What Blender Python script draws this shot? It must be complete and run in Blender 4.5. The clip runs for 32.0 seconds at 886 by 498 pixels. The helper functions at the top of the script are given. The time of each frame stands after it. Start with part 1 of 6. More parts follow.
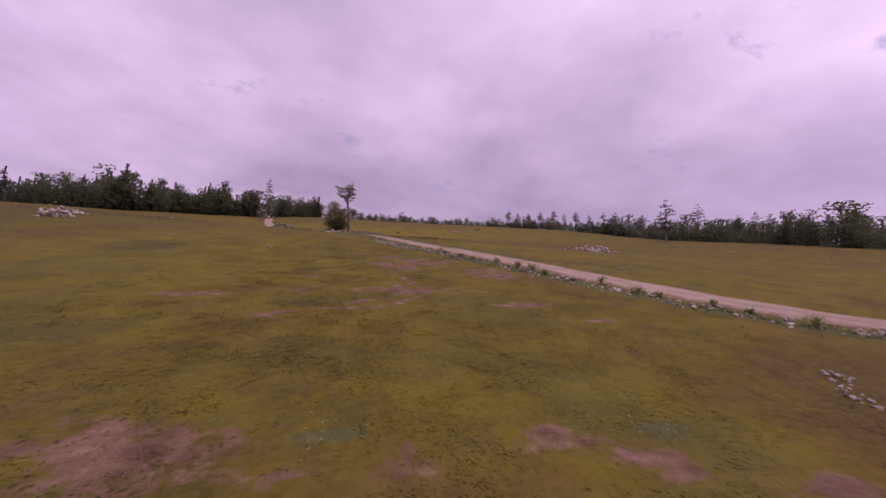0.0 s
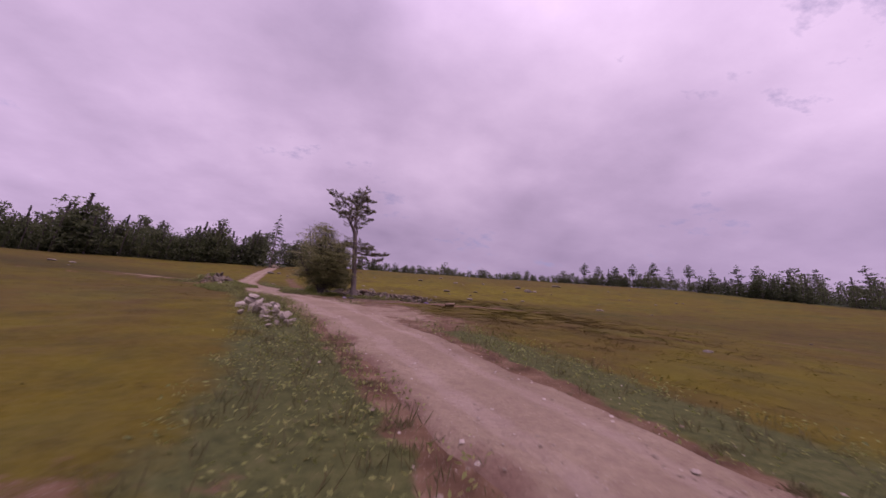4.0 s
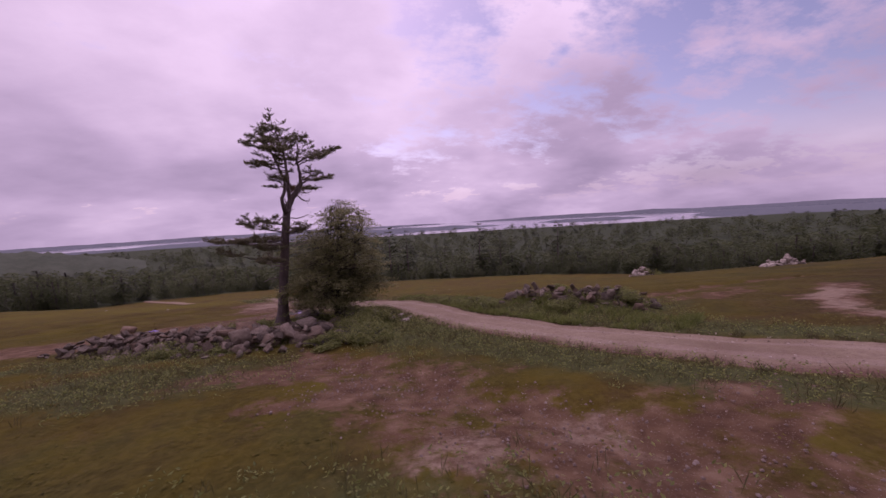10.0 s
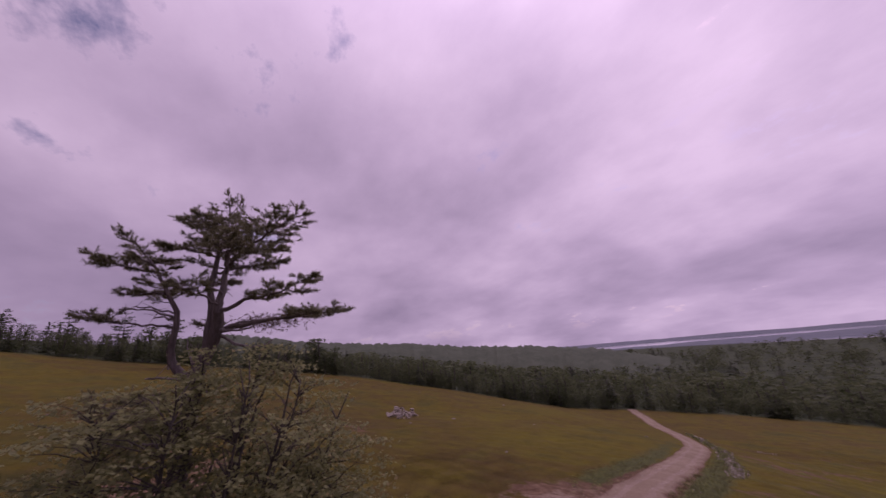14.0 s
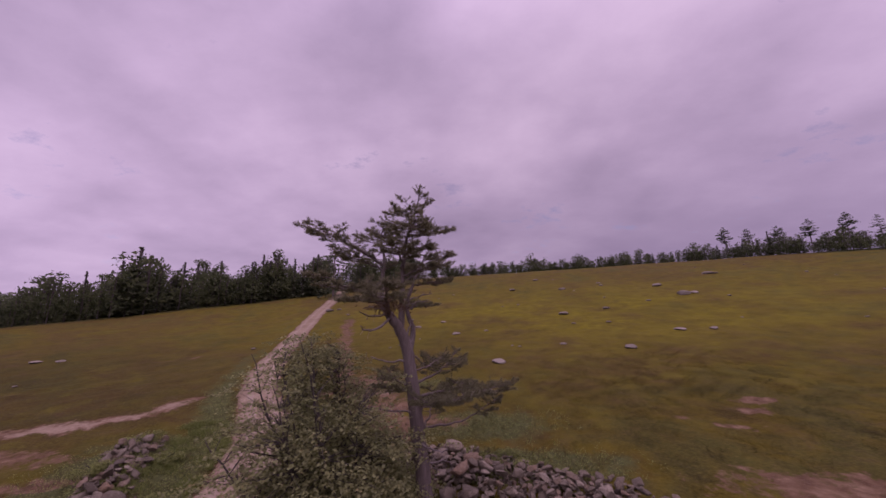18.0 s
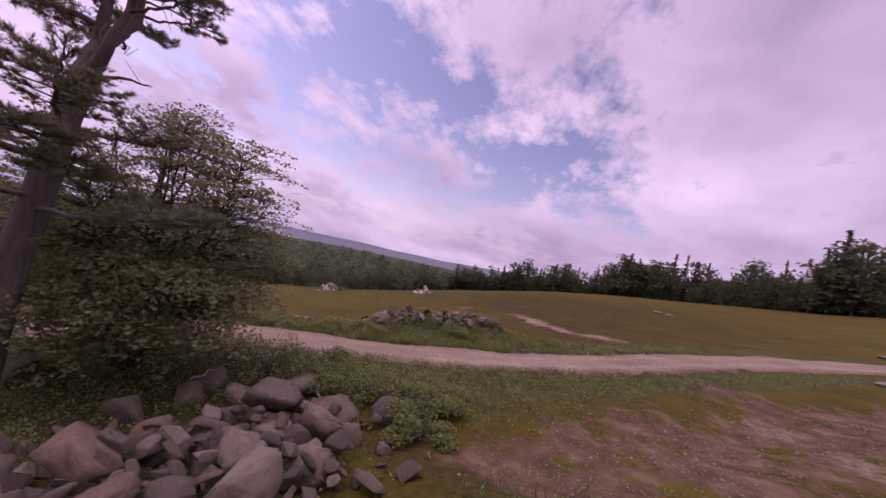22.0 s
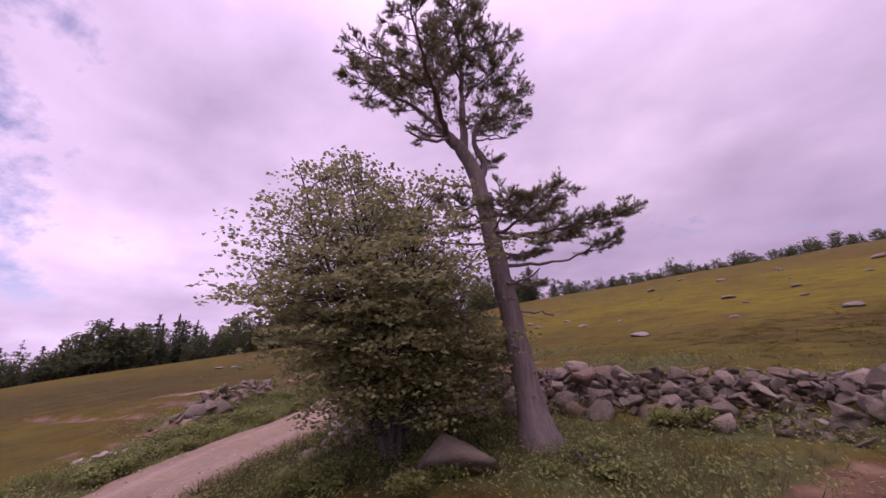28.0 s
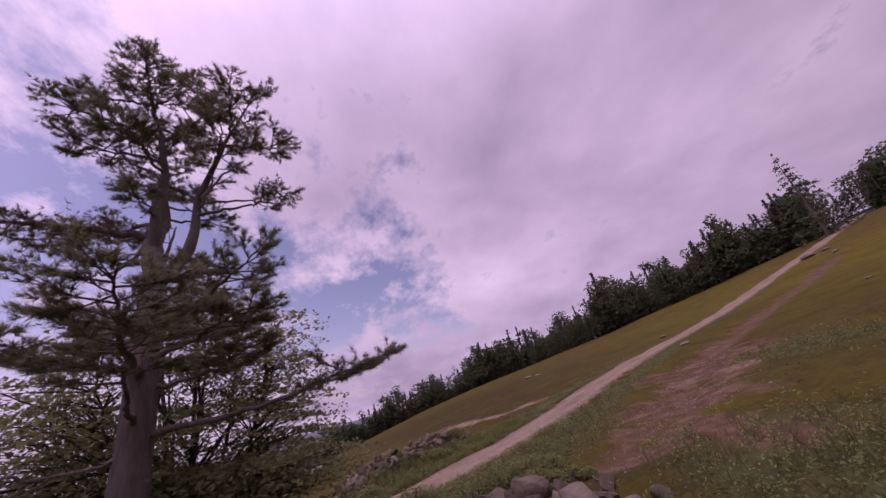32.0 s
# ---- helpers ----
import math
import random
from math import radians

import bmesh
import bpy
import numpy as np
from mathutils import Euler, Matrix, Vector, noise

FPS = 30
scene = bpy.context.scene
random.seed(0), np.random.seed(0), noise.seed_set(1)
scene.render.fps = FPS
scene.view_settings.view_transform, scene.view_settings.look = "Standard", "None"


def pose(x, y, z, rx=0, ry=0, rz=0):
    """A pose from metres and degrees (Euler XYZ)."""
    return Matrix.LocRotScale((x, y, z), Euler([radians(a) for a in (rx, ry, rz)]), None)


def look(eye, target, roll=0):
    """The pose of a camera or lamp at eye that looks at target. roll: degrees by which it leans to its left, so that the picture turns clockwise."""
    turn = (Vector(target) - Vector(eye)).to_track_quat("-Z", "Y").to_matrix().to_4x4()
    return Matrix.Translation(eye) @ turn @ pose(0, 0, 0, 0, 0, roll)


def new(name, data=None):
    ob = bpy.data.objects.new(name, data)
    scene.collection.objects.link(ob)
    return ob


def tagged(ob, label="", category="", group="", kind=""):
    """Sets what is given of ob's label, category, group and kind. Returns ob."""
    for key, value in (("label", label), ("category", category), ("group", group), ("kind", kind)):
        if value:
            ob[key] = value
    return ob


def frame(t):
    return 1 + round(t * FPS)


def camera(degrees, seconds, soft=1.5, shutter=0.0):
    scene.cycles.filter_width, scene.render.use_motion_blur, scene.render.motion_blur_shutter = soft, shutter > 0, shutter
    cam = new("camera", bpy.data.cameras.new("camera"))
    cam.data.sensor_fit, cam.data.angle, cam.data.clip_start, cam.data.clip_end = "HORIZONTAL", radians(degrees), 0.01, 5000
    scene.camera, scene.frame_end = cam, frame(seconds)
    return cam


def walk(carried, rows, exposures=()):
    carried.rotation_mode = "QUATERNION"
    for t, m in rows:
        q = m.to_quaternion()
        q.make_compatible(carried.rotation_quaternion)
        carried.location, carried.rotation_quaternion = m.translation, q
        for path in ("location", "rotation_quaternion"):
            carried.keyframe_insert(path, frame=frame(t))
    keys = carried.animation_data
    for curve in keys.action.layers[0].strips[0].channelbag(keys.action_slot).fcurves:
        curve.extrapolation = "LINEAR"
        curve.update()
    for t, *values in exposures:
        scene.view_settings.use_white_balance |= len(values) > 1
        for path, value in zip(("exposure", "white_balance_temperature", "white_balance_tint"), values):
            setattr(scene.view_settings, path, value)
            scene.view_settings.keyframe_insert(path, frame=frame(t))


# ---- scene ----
EXPOSURES = [(0.0, 0.22, 6350, 52), (2.0, 0.2, 6350, 52), (5.0, 0.05, 6350, 52), (7.2, 0.2, 6350, 52), (9.0, -0.46, 6350, 52), (10.0, -0.35, 6350, 52), (13.0, -0.53, 6350, 52), (16.0, -0.48, 6350, 52), (18.0, -0.12, 6350, 52), (20.0, 0.0, 6350, 52), (22.0, 0.1, 6350, 52), (23.0, 0.0, 6350, 52), (25.0, 0.1, 6350, 52), (28.0, 0.42, 6350, 52), (29.0, 0.32, 6350, 52), (30.0, 0.02, 6350, 52), (32.0, -0.15, 6350, 52)]
# camera: seconds, place, then yaw, pitch and roll in degrees
PATH = [
    (0.00, 6.633, -72.235, -9.833, -10.28, 6.35, 3.46),
    (0.50, 6.431, -67.620, -9.988, -7.06, 7.92, 1.94),
    (1.00, 6.179, -62.620, -9.668, -3.44, 13.73, 1.83),
    (1.50, 5.953, -58.196, -8.566, -2.21, 15.76, 2.97),
    (2.00, 5.412, -53.647, -7.135, -2.34, 15.91, 3.63),
    (2.50, 4.267, -48.950, -6.145, -2.78, 14.85, 3.83),
    (4.50, 5.891, -25.556, -1.939, -3.86, 14.86, 6.46),
    (5.00, 5.768, -20.396, -0.928, -3.97, 15.69, 7.33),
    (5.50, 5.832, -15.735, 0.183, -4.54, 17.14, 6.78),
    (6.00, 5.774, -10.905, 1.418, -4.45, 17.66, 2.79),
    (6.50, 6.313, -6.191, 2.349, 9.54, 18.05, 1.24),
    (7.00, 6.278, -0.618, 3.508, 46.65, 15.92, 2.83),
    (7.50, 5.807, 5.037, 4.510, 91.75, 13.19, 5.16),
    (8.00, 4.144, 9.750, 5.460, 121.37, 9.12, -0.67),
    (8.50, 2.395, 13.107, 5.852, 140.47, 1.45, -1.42),
    (9.00, 0.224, 15.367, 5.807, 151.05, -4.50, 1.52),
    (9.50, -2.563, 17.156, 5.270, 160.77, -5.90, 0.79),
    (10.00, -4.509, 17.546, 4.682, 168.84, -5.00, -3.38),
    (10.50, -6.900, 17.000, 3.950, 175.30, -2.10, 0.49),
    (11.00, -8.900, 15.500, 3.650, 178.05, 1.60, 6.60),
    (11.50, -10.800, 13.400, 3.750, 187.98, 8.19, 4.19),
    (12.00, -12.400, 11.400, 3.980, 199.90, 12.79, -1.70),
    (12.50, -13.100, 8.600, 4.500, 211.20, 14.37, -3.90),
    (13.00, -12.146, 5.008, 5.193, 219.60, 14.57, -4.67),
    (13.50, -10.131, 1.931, 5.428, 225.70, 14.90, -5.39),
    (14.50, -11.000, -5.900, 5.500, 263.50, 19.30, -4.30),
    (15.50, -9.581, -11.934, 5.739, 306.48, 22.37, -2.60),
    (16.00, -6.004, -12.075, 6.012, 322.46, 19.59, -0.90),
    (16.50, -3.573, -12.018, 6.215, 336.76, 15.62, 1.70),
    (17.00, -1.494, -11.758, 6.348, 350.54, 12.70, 1.76),
    (17.50, 0.355, -11.503, 6.264, 361.98, 11.90, -0.02),
    (18.00, 2.046, -10.742, 6.147, 367.99, 12.16, -1.02),
    (18.50, 3.154, -8.829, 6.143, 372.08, 12.78, -1.66),
    (19.00, 4.510, -7.411, 5.522, 378.35, 13.77, -0.75),
    (19.50, 5.442, -5.355, 5.172, 386.38, 13.88, -1.05),
    (20.00, 6.256, -2.936, 4.912, 395.84, 13.71, 2.12),
    (20.50, 6.747, -0.308, 4.377, 407.47, 12.90, 7.51),
    (21.00, 7.061, 2.442, 3.766, 425.72, 10.97, 8.49),
    (21.50, 4.959, 5.069, 3.684, 445.31, 7.21, 11.65),
    (22.00, 3.075, 7.329, 3.730, 467.26, 1.44, 12.62),
    (22.50, -0.010, 8.201, 3.116, 490.45, -2.15, 12.47),
    (23.00, -3.164, 7.906, 2.886, 512.86, -5.77, 8.33),
    (24.00, -8.018, 3.492, 1.912, 554.60, -6.52, 0.32),
    (24.50, -10.297, 0.075, 1.545, 591.11, -2.24, 1.24),
    (25.00, -9.785, -4.477, 0.934, 632.50, 4.16, 0.72),
    (25.50, -8.640, -6.559, 1.045, 658.20, 6.04, 2.01),
    (26.50, -4.700, -8.600, 1.150, 694.00, 11.00, -2.50),
    (27.50, -0.175, -8.031, 1.298, 729.05, 15.76, -5.91),
    (28.00, 1.938, -6.996, 1.353, 747.39, 19.09, -3.05),
    (28.50, 3.794, -5.888, 1.570, 764.34, 20.28, 2.69),
    (29.00, 5.278, -4.501, 1.909, 781.01, 18.89, 7.00),
    (29.50, 6.312, -3.060, 1.923, 795.68, 19.53, 7.24),
    (30.00, 6.760, -1.768, 2.297, 799.47, 19.46, 6.44),
    (30.50, 6.915, -0.602, 2.510, 799.99, 20.14, 7.14),
    (31.00, 6.292, 0.521, 2.813, 800.96, 21.13, 3.39),
    (31.50, 5.799, 1.705, 2.818, 796.89, 22.37, -5.14),
    (32.00, 5.162, 3.029, 2.727, 798.92, 22.86, -13.24),
]
cam = camera(103.85, 32.0, soft=1.5, shutter=0.1)
walk(cam, [(t, pose(x, y, z, 0, 0, yaw) @ pose(0, 0, 0, 90 + pitch) @ pose(0, 0, 0, 0, 0, roll)) for t, x, y, z, yaw, pitch, roll in PATH], EXPOSURES)
# camera done
SKY_LIGHT, SUN_LIGHT = 1.0, 0.75

# ---------------------------------------------------------------- sky and sun
SUN_AZ, SUN_EL = radians(168), radians(52)   # clockwise from +y
SUN_DIR = Vector((math.sin(SUN_AZ) * math.cos(SUN_EL), math.cos(SUN_AZ) * math.cos(SUN_EL), math.sin(SUN_EL)))
world = bpy.data.worlds.new("sky")
scene.world = world
world.use_nodes = True
wt = world.node_tree
wt.nodes.clear()


def wnode(kind, **sets):
    n = wt.nodes.new(kind)
    for k, v in sets.items():
        n.inputs[k].default_value = v
    return n


def wmath(op, a, b=None, clamp=False):
    n = wt.nodes.new("ShaderNodeMath")
    n.operation, n.use_clamp = op, clamp
    for i, v in enumerate((a, b)):
        if v is None:
            continue
        if isinstance(v, (int, float)):
            n.inputs[i].default_value = v
        else:
            wt.links.new(v, n.inputs[i])
    return n.outputs[0]


def wramp(value, *stops):
    n = wt.nodes.new("ShaderNodeValToRGB")
    el = n.color_ramp.elements
    while len(el) < len(stops):
        el.new(0.5)
    for e, (p, c) in zip(el, stops):
        e.position, e.color = p, (*c, 1) if len(c) == 3 else c
    wt.links.new(value, n.inputs[0])
    return n.outputs[0]


sky = wt.nodes.new("ShaderNodeTexSky")
sky.sky_type, sky.sun_disc = "NISHITA", False
sky.sun_elevation, sky.sun_rotation = SUN_EL, SUN_AZ
coord = wt.nodes.new("ShaderNodeTexCoord").outputs["Generated"]
sep = wt.nodes.new("ShaderNodeSeparateXYZ")
wt.links.new(coord, sep.inputs[0])
dx, dy, dz = sep.outputs
lift = wmath("ADD", wmath("MAXIMUM", dz, 0.0), 0.28)
flat = wt.nodes.new("ShaderNodeCombineXYZ")
wt.links.new(wmath("DIVIDE", dx, lift), flat.inputs[0])
wt.links.new(wmath("DIVIDE", dy, lift), flat.inputs[1])


def cloud_noise(scale, detail, rough, offset, stretch=(1.0, 1.0, 1.0)):
    m = wt.nodes.new("ShaderNodeMapping")
    m.inputs["Location"].default_value = offset
    m.inputs["Scale"].default_value = stretch
    wt.links.new(flat.outputs[0], m.inputs["Vector"])
    n = wnode("ShaderNodeTexNoise", Scale=scale, Detail=detail, Roughness=rough)
    wt.links.new(m.outputs[0], n.inputs["Vector"])
    return n.outputs["Fac"]


broad = cloud_noise(0.8, 4.0, 0.5, (3.1, 1.7, 0.0))
billow = cloud_noise(2.3, 9.0, 0.62, (0.4, 7.7, 2.0))
wisp = cloud_noise(5.5, 9.0, 0.66, (2.0, 4.0, 5.0), (0.8, 1.2, 1.0))


def lobe(az, el, sharp):
    """How near a direction lies to az (clockwise from +y), el: 1 there, falling off."""
    d = (math.sin(radians(az)) * math.cos(radians(el)), math.cos(radians(az)) * math.cos(radians(el)), math.sin(radians(el)))
    dot = wt.nodes.new("ShaderNodeVectorMath")
    dot.operation = "DOT_PRODUCT"
    wt.links.new(coord, dot.inputs[0])
    dot.inputs[1].default_value = d
    return wmath("POWER", wmath("MAXIMUM", dot.outputs["Value"], 0.0), sharp)


# cover: broken towards the west and south-west, closed elsewhere
gap = wmath("ADD", wmath("MULTIPLY", lobe(-114, 18, 6.0), 0.15), wmath("MULTIPLY", lobe(-94, 20, 30.0), 0.06))
gap = wmath("ADD", gap, wmath("MULTIPLY", lobe(66, 50, 32.0), 0.115))
gap = wmath("ADD", gap, wmath("MULTIPLY", lobe(-155, 34, 8.0), 0.10))
thick = wmath("ADD", wmath("MULTIPLY", billow, 0.62), wmath("ADD", wmath("MULTIPLY", broad, 0.22), wmath("MULTIPLY", wisp, 0.42)))
thick = wmath("ADD", wmath("SUBTRACT", thick, gap), 0.018)
cover = wramp(thick, (0.44, (0, 0, 0)), (0.555, (1, 1, 1)))
soft = cloud_noise(1.7, 3.0, 0.48, (5.0, 2.2, 1.0))
shade = wmath("ADD", wmath("MULTIPLY", broad, 0.56), wmath("MULTIPLY", soft, 0.40))
shade = wmath("ADD", shade, wmath("ADD", wmath("MULTIPLY", billow, 0.18), wmath("MULTIPLY", wisp, 0.09)))
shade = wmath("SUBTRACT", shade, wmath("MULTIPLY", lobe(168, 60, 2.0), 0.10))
cloud = wramp(shade, (0.46, (0.84, 0.77, 0.85)), (0.60, (0.61, 0.55, 0.645)), (0.76, (0.38, 0.345, 0.425)))
# heavier bank low in the north and east
low = wmath("MULTIPLY", wramp(dz, (0.02, (1, 1, 1)), (0.46, (0, 0, 0))), wmath("MAXIMUM", lobe(35, 8, 1.6), 0.30))
dim = wt.nodes.new("ShaderNodeMix")
dim.data_type, dim.blend_type = "RGBA", "MIX"
wt.links.new(low, dim.inputs["Factor"])
wt.links.new(cloud, dim.inputs["A"])
dim.inputs["B"].default_value = (0.285, 0.258, 0.345, 1)
blue = wt.nodes.new("ShaderNodeMix")
blue.data_type, blue.blend_type = "RGBA", "MULTIPLY"
blue.inputs["Factor"].default_value = 1.0
wt.links.new(sky.outputs[0], blue.inputs["A"])
blue.inputs["B"].default_value = (0.150, 0.120, 0.112, 1)
cover = wmath("MAXIMUM", cover, wramp(dz, (0.03, (1, 1, 1)), (0.20, (0, 0, 0))))
mix = wt.nodes.new("ShaderNodeMix")
mix.data_type = "RGBA"
wt.links.new(cover, mix.inputs["Factor"])
wt.links.new(blue.outputs["Result"], mix.inputs["A"])
wt.links.new(dim.outputs["Result"], mix.inputs["B"])
bg = wnode("ShaderNodeBackground", Strength=SKY_LIGHT)
# an overcast sky is brightest overhead, and round the veiled sun
high = wmath("MULTIPLY", wmath("POWER", wmath("MAXIMUM", dz, 0.0), 9.0), 3.0)
high = wmath("ADD", wmath("ADD", high, 1.0), wmath("ADD", wmath("MULTIPLY", lobe(168, 62, 16.0), 0.5), wmath("SUBTRACT", wmath("MULTIPLY", lobe(185, 18, 2.0), 0.22), wmath("MULTIPLY", lobe(5, 24, 2.6), 0.28))))
wt.links.new(wmath("MULTIPLY", high, SKY_LIGHT), bg.inputs["Strength"])
wt.links.new(mix.outputs["Result"], bg.inputs["Color"])
wout = wt.nodes.new("ShaderNodeOutputWorld")
wt.links.new(bg.outputs[0], wout.inputs["Surface"])

sun = new("sun", bpy.data.lights.new("sun", "SUN"))
sun.data.energy, sun.data.angle, sun.data.color = SUN_LIGHT, radians(16), (1.0, 0.95, 0.88)
sun.matrix_world = look(SUN_DIR * 50, (0, 0, 0))


# ---------------------------------------------------------------- materials
class Mat:
    def __init__(self, name, rough=0.85, spec=0.25):
        self.m = bpy.data.materials.new(name)
        self.m.use_nodes = True
        self.t = self.m.node_tree
        self.b = self.t.nodes["Principled BSDF"]
        self.b.inputs["Roughness"].default_value = rough
        self.b.inputs["Specular IOR Level"].default_value = spec
        self.pos = None

    def node(self, kind):
        return self.t.nodes.new(kind)

    def link(self, a, b):
        self.t.links.new(a, b)

    def where(self, local=False):
        tc = self.node("ShaderNodeTexCoord")
        if local:
            return tc.outputs["Object"]
        g = self.node("ShaderNodeNewGeometry")
        return g.outputs["Position"]

    def noise(self, scale, detail=4.0, rough=0.55, local=False, stretch=(1, 1, 1), kind="noise"):
        mp = self.node("ShaderNodeMapping")
        mp.inputs["Scale"].default_value = stretch
        self.link(self.where(local), mp.inputs["Vector"])
        if kind == "voronoi":
            n = self.node("ShaderNodeTexVoronoi")
            n.inputs["Scale"].default_value = scale
            self.link(mp.outputs[0], n.inputs["Vector"])
            return n.outputs["Distance"]
        n = self.node("ShaderNodeTexNoise")
        n.inputs["Scale"].default_value, n.inputs["Detail"].default_value, n.inputs["Roughness"].default_value = scale, detail, rough
        self.link(mp.outputs[0], n.inputs["Vector"])
        return n.outputs["Fac"]

    def ramp(self, value, *stops):
        n = self.node("ShaderNodeValToRGB")
        el = n.color_ramp.elements
        while len(el) < len(stops):
            el.new(0.5)
        for e, (p, c) in zip(el, stops):
            e.position, e.color = p, (*c, 1)
        self.link(value, n.inputs[0])
        return n.outputs[0]

    def mix(self, f, a, b, blend="MIX"):
        n = self.node("ShaderNodeMix")
        n.data_type, n.blend_type = "RGBA", blend
        for key, v in (("Factor", f), ("A", a), ("B", b)):
            if isinstance(v, (int, float)):
                n.inputs[key].default_value = v
            elif isinstance(v, tuple):
                n.inputs[key].default_value = (*v, 1)
            else:
                self.link(v, n.inputs[key])
        return n.outputs["Result"]

    def math(self, op, a, b=0.0, clamp=False):
        n = self.node("ShaderNodeMath")
        n.operation, n.use_clamp = op, clamp
        for i, v in enumerate((a, b)):
            if isinstance(v, (int, float)):
                n.inputs[i].default_value = v
            else:
                self.link(v, n.inputs[i])
        return n.outputs[0]

    def attr(self, name):
        n = self.node("ShaderNodeAttribute")
        n.attribute_name = name
        return n.outputs["Fac"]

    def random(self, island=False):
        if island:
            return self.node("ShaderNodeNewGeometry").outputs["Random Per Island"]
        return self.node("ShaderNodeObjectInfo").outputs["Random"]

    def bump(self, value, strength, distance):
        n = self.node("ShaderNodeBump")
        n.inputs["Strength"].default_value, n.inputs["Distance"].default_value = strength, distance
        self.link(value, n.inputs["Height"])
        self.link(n.outputs[0], self.b.inputs["Normal"])

    def color(self, value):
        if isinstance(value, tuple):
            self.b.inputs["Base Color"].default_value = (*value, 1)
        else:
            self.link(value, self.b.inputs["Base Color"])
        return self.m


def leaf_mat(name, dark, mid, light, warm=None, shine=0.3, patch=0.6, amount=0.3):
    m = Mat(name, 0.6, shine)
    r = m.random(island=True)
    stops = [(0.0, dark), (0.5, mid), (0.93, light)]
    if warm:
        stops.append((1.0, warm))
    c = m.ramp(r, *stops)
    c = m.mix(m.ramp(m.noise(patch, 3), (0.35, (0, 0, 0)), (0.7, (amount, amount, amount))), c, dark)
    c = m.mix(m.ramp(m.noise(patch * 1.7, 3), (0.5, (0, 0, 0)), (0.8, (amount, amount, amount))), c, light)
    tr = m.node("ShaderNodeBsdfTranslucent")
    m.link(c, tr.inputs["Color"])
    mx = m.node("ShaderNodeMixShader")
    mx.inputs[0].default_value = 0.52
    m.color(c)
    m.link(m.b.outputs[0], mx.inputs[1])
    m.link(tr.outputs[0], mx.inputs[2])
    m.link(mx.outputs[0], m.t.nodes["Material Output"].inputs["Surface"])
    return m.m


def plant_tone(m):
    """Colour of the low growth: broad drifts of olive, mustard, rust and brown, the same for the ground and the plants on it."""
    broad, mid, fine = m.noise(0.035, 4), m.noise(0.16, 7, 0.66), m.noise(0.9, 7, 0.68)
    tone = m.math("ADD", m.math("MULTIPLY", broad, 0.42), m.math("MULTIPLY", mid, 0.58))
    c = m.ramp(tone, (0.36, (0.062, 0.068, 0.018)), (0.43, (0.087, 0.081, 0.016)), (0.48, (0.121, 0.099, 0.008)), (0.525, (0.108, 0.078, 0.015)),
               (0.565, (0.090, 0.056, 0.019)), (0.60, (0.104, 0.086, 0.017)), (0.66, (0.074, 0.076, 0.020)))
    c = m.mix(m.math("MULTIPLY", m.attr("rust"), m.ramp(m.noise(0.22, 6, 0.68), (0.30, (0.45, 0.45, 0.45)), (0.60, (1, 1, 1)))), c, m.ramp(mid, (0.42, (0.036, 0.038, 0.013)), (0.50, (0.050, 0.038, 0.012)), (0.58, (0.046, 0.028, 0.012))))
    c = m.mix(m.ramp(fine, (0.46, (0, 0, 0)), (0.66, (0.7, 0.7, 0.7))), c, (0.052, 0.044, 0.016))
    c = m.mix(m.ramp(m.noise(0.30, 7, 0.70), (0.54, (0, 0, 0)), (0.64, (0.55, 0.55, 0.55))), c, (0.118, 0.108, 0.014))
    c = m.mix(m.ramp(m.noise(0.42, 6, 0.7), (0.56, (0, 0, 0)), (0.70, (0.5, 0.5, 0.5))), c, (0.098, 0.062, 0.040))
    gold = m.math("MULTIPLY", m.attr("gold"), m.ramp(m.noise(0.10, 7, 0.70), (0.40, (0.12, 0.12, 0.12)), (0.57, (1, 1, 1))))
    c = m.mix(gold, c, m.ramp(fine, (0.35, (0.120, 0.107, 0.009)), (0.65, (0.186, 0.160, 0.009))))
    c = m.mix(m.math("MULTIPLY", m.attr("rust"), 0.45), c, m.mix(1.0, c, (0.45, 0.43, 0.45), "MULTIPLY"))
    worn = m.ramp(m.noise(0.55, 8, 0.76), (0.36, (0.72, 0.68, 0.70)), (0.50, (0.95, 0.93, 0.92)), (0.62, (1.10, 1.10, 1.05)))
    c = m.mix(1.0, c, worn, "MULTIPLY")
    return m.mix(1.0, c, (0.86, 0.85, 0.84), "MULTIPLY"), fine


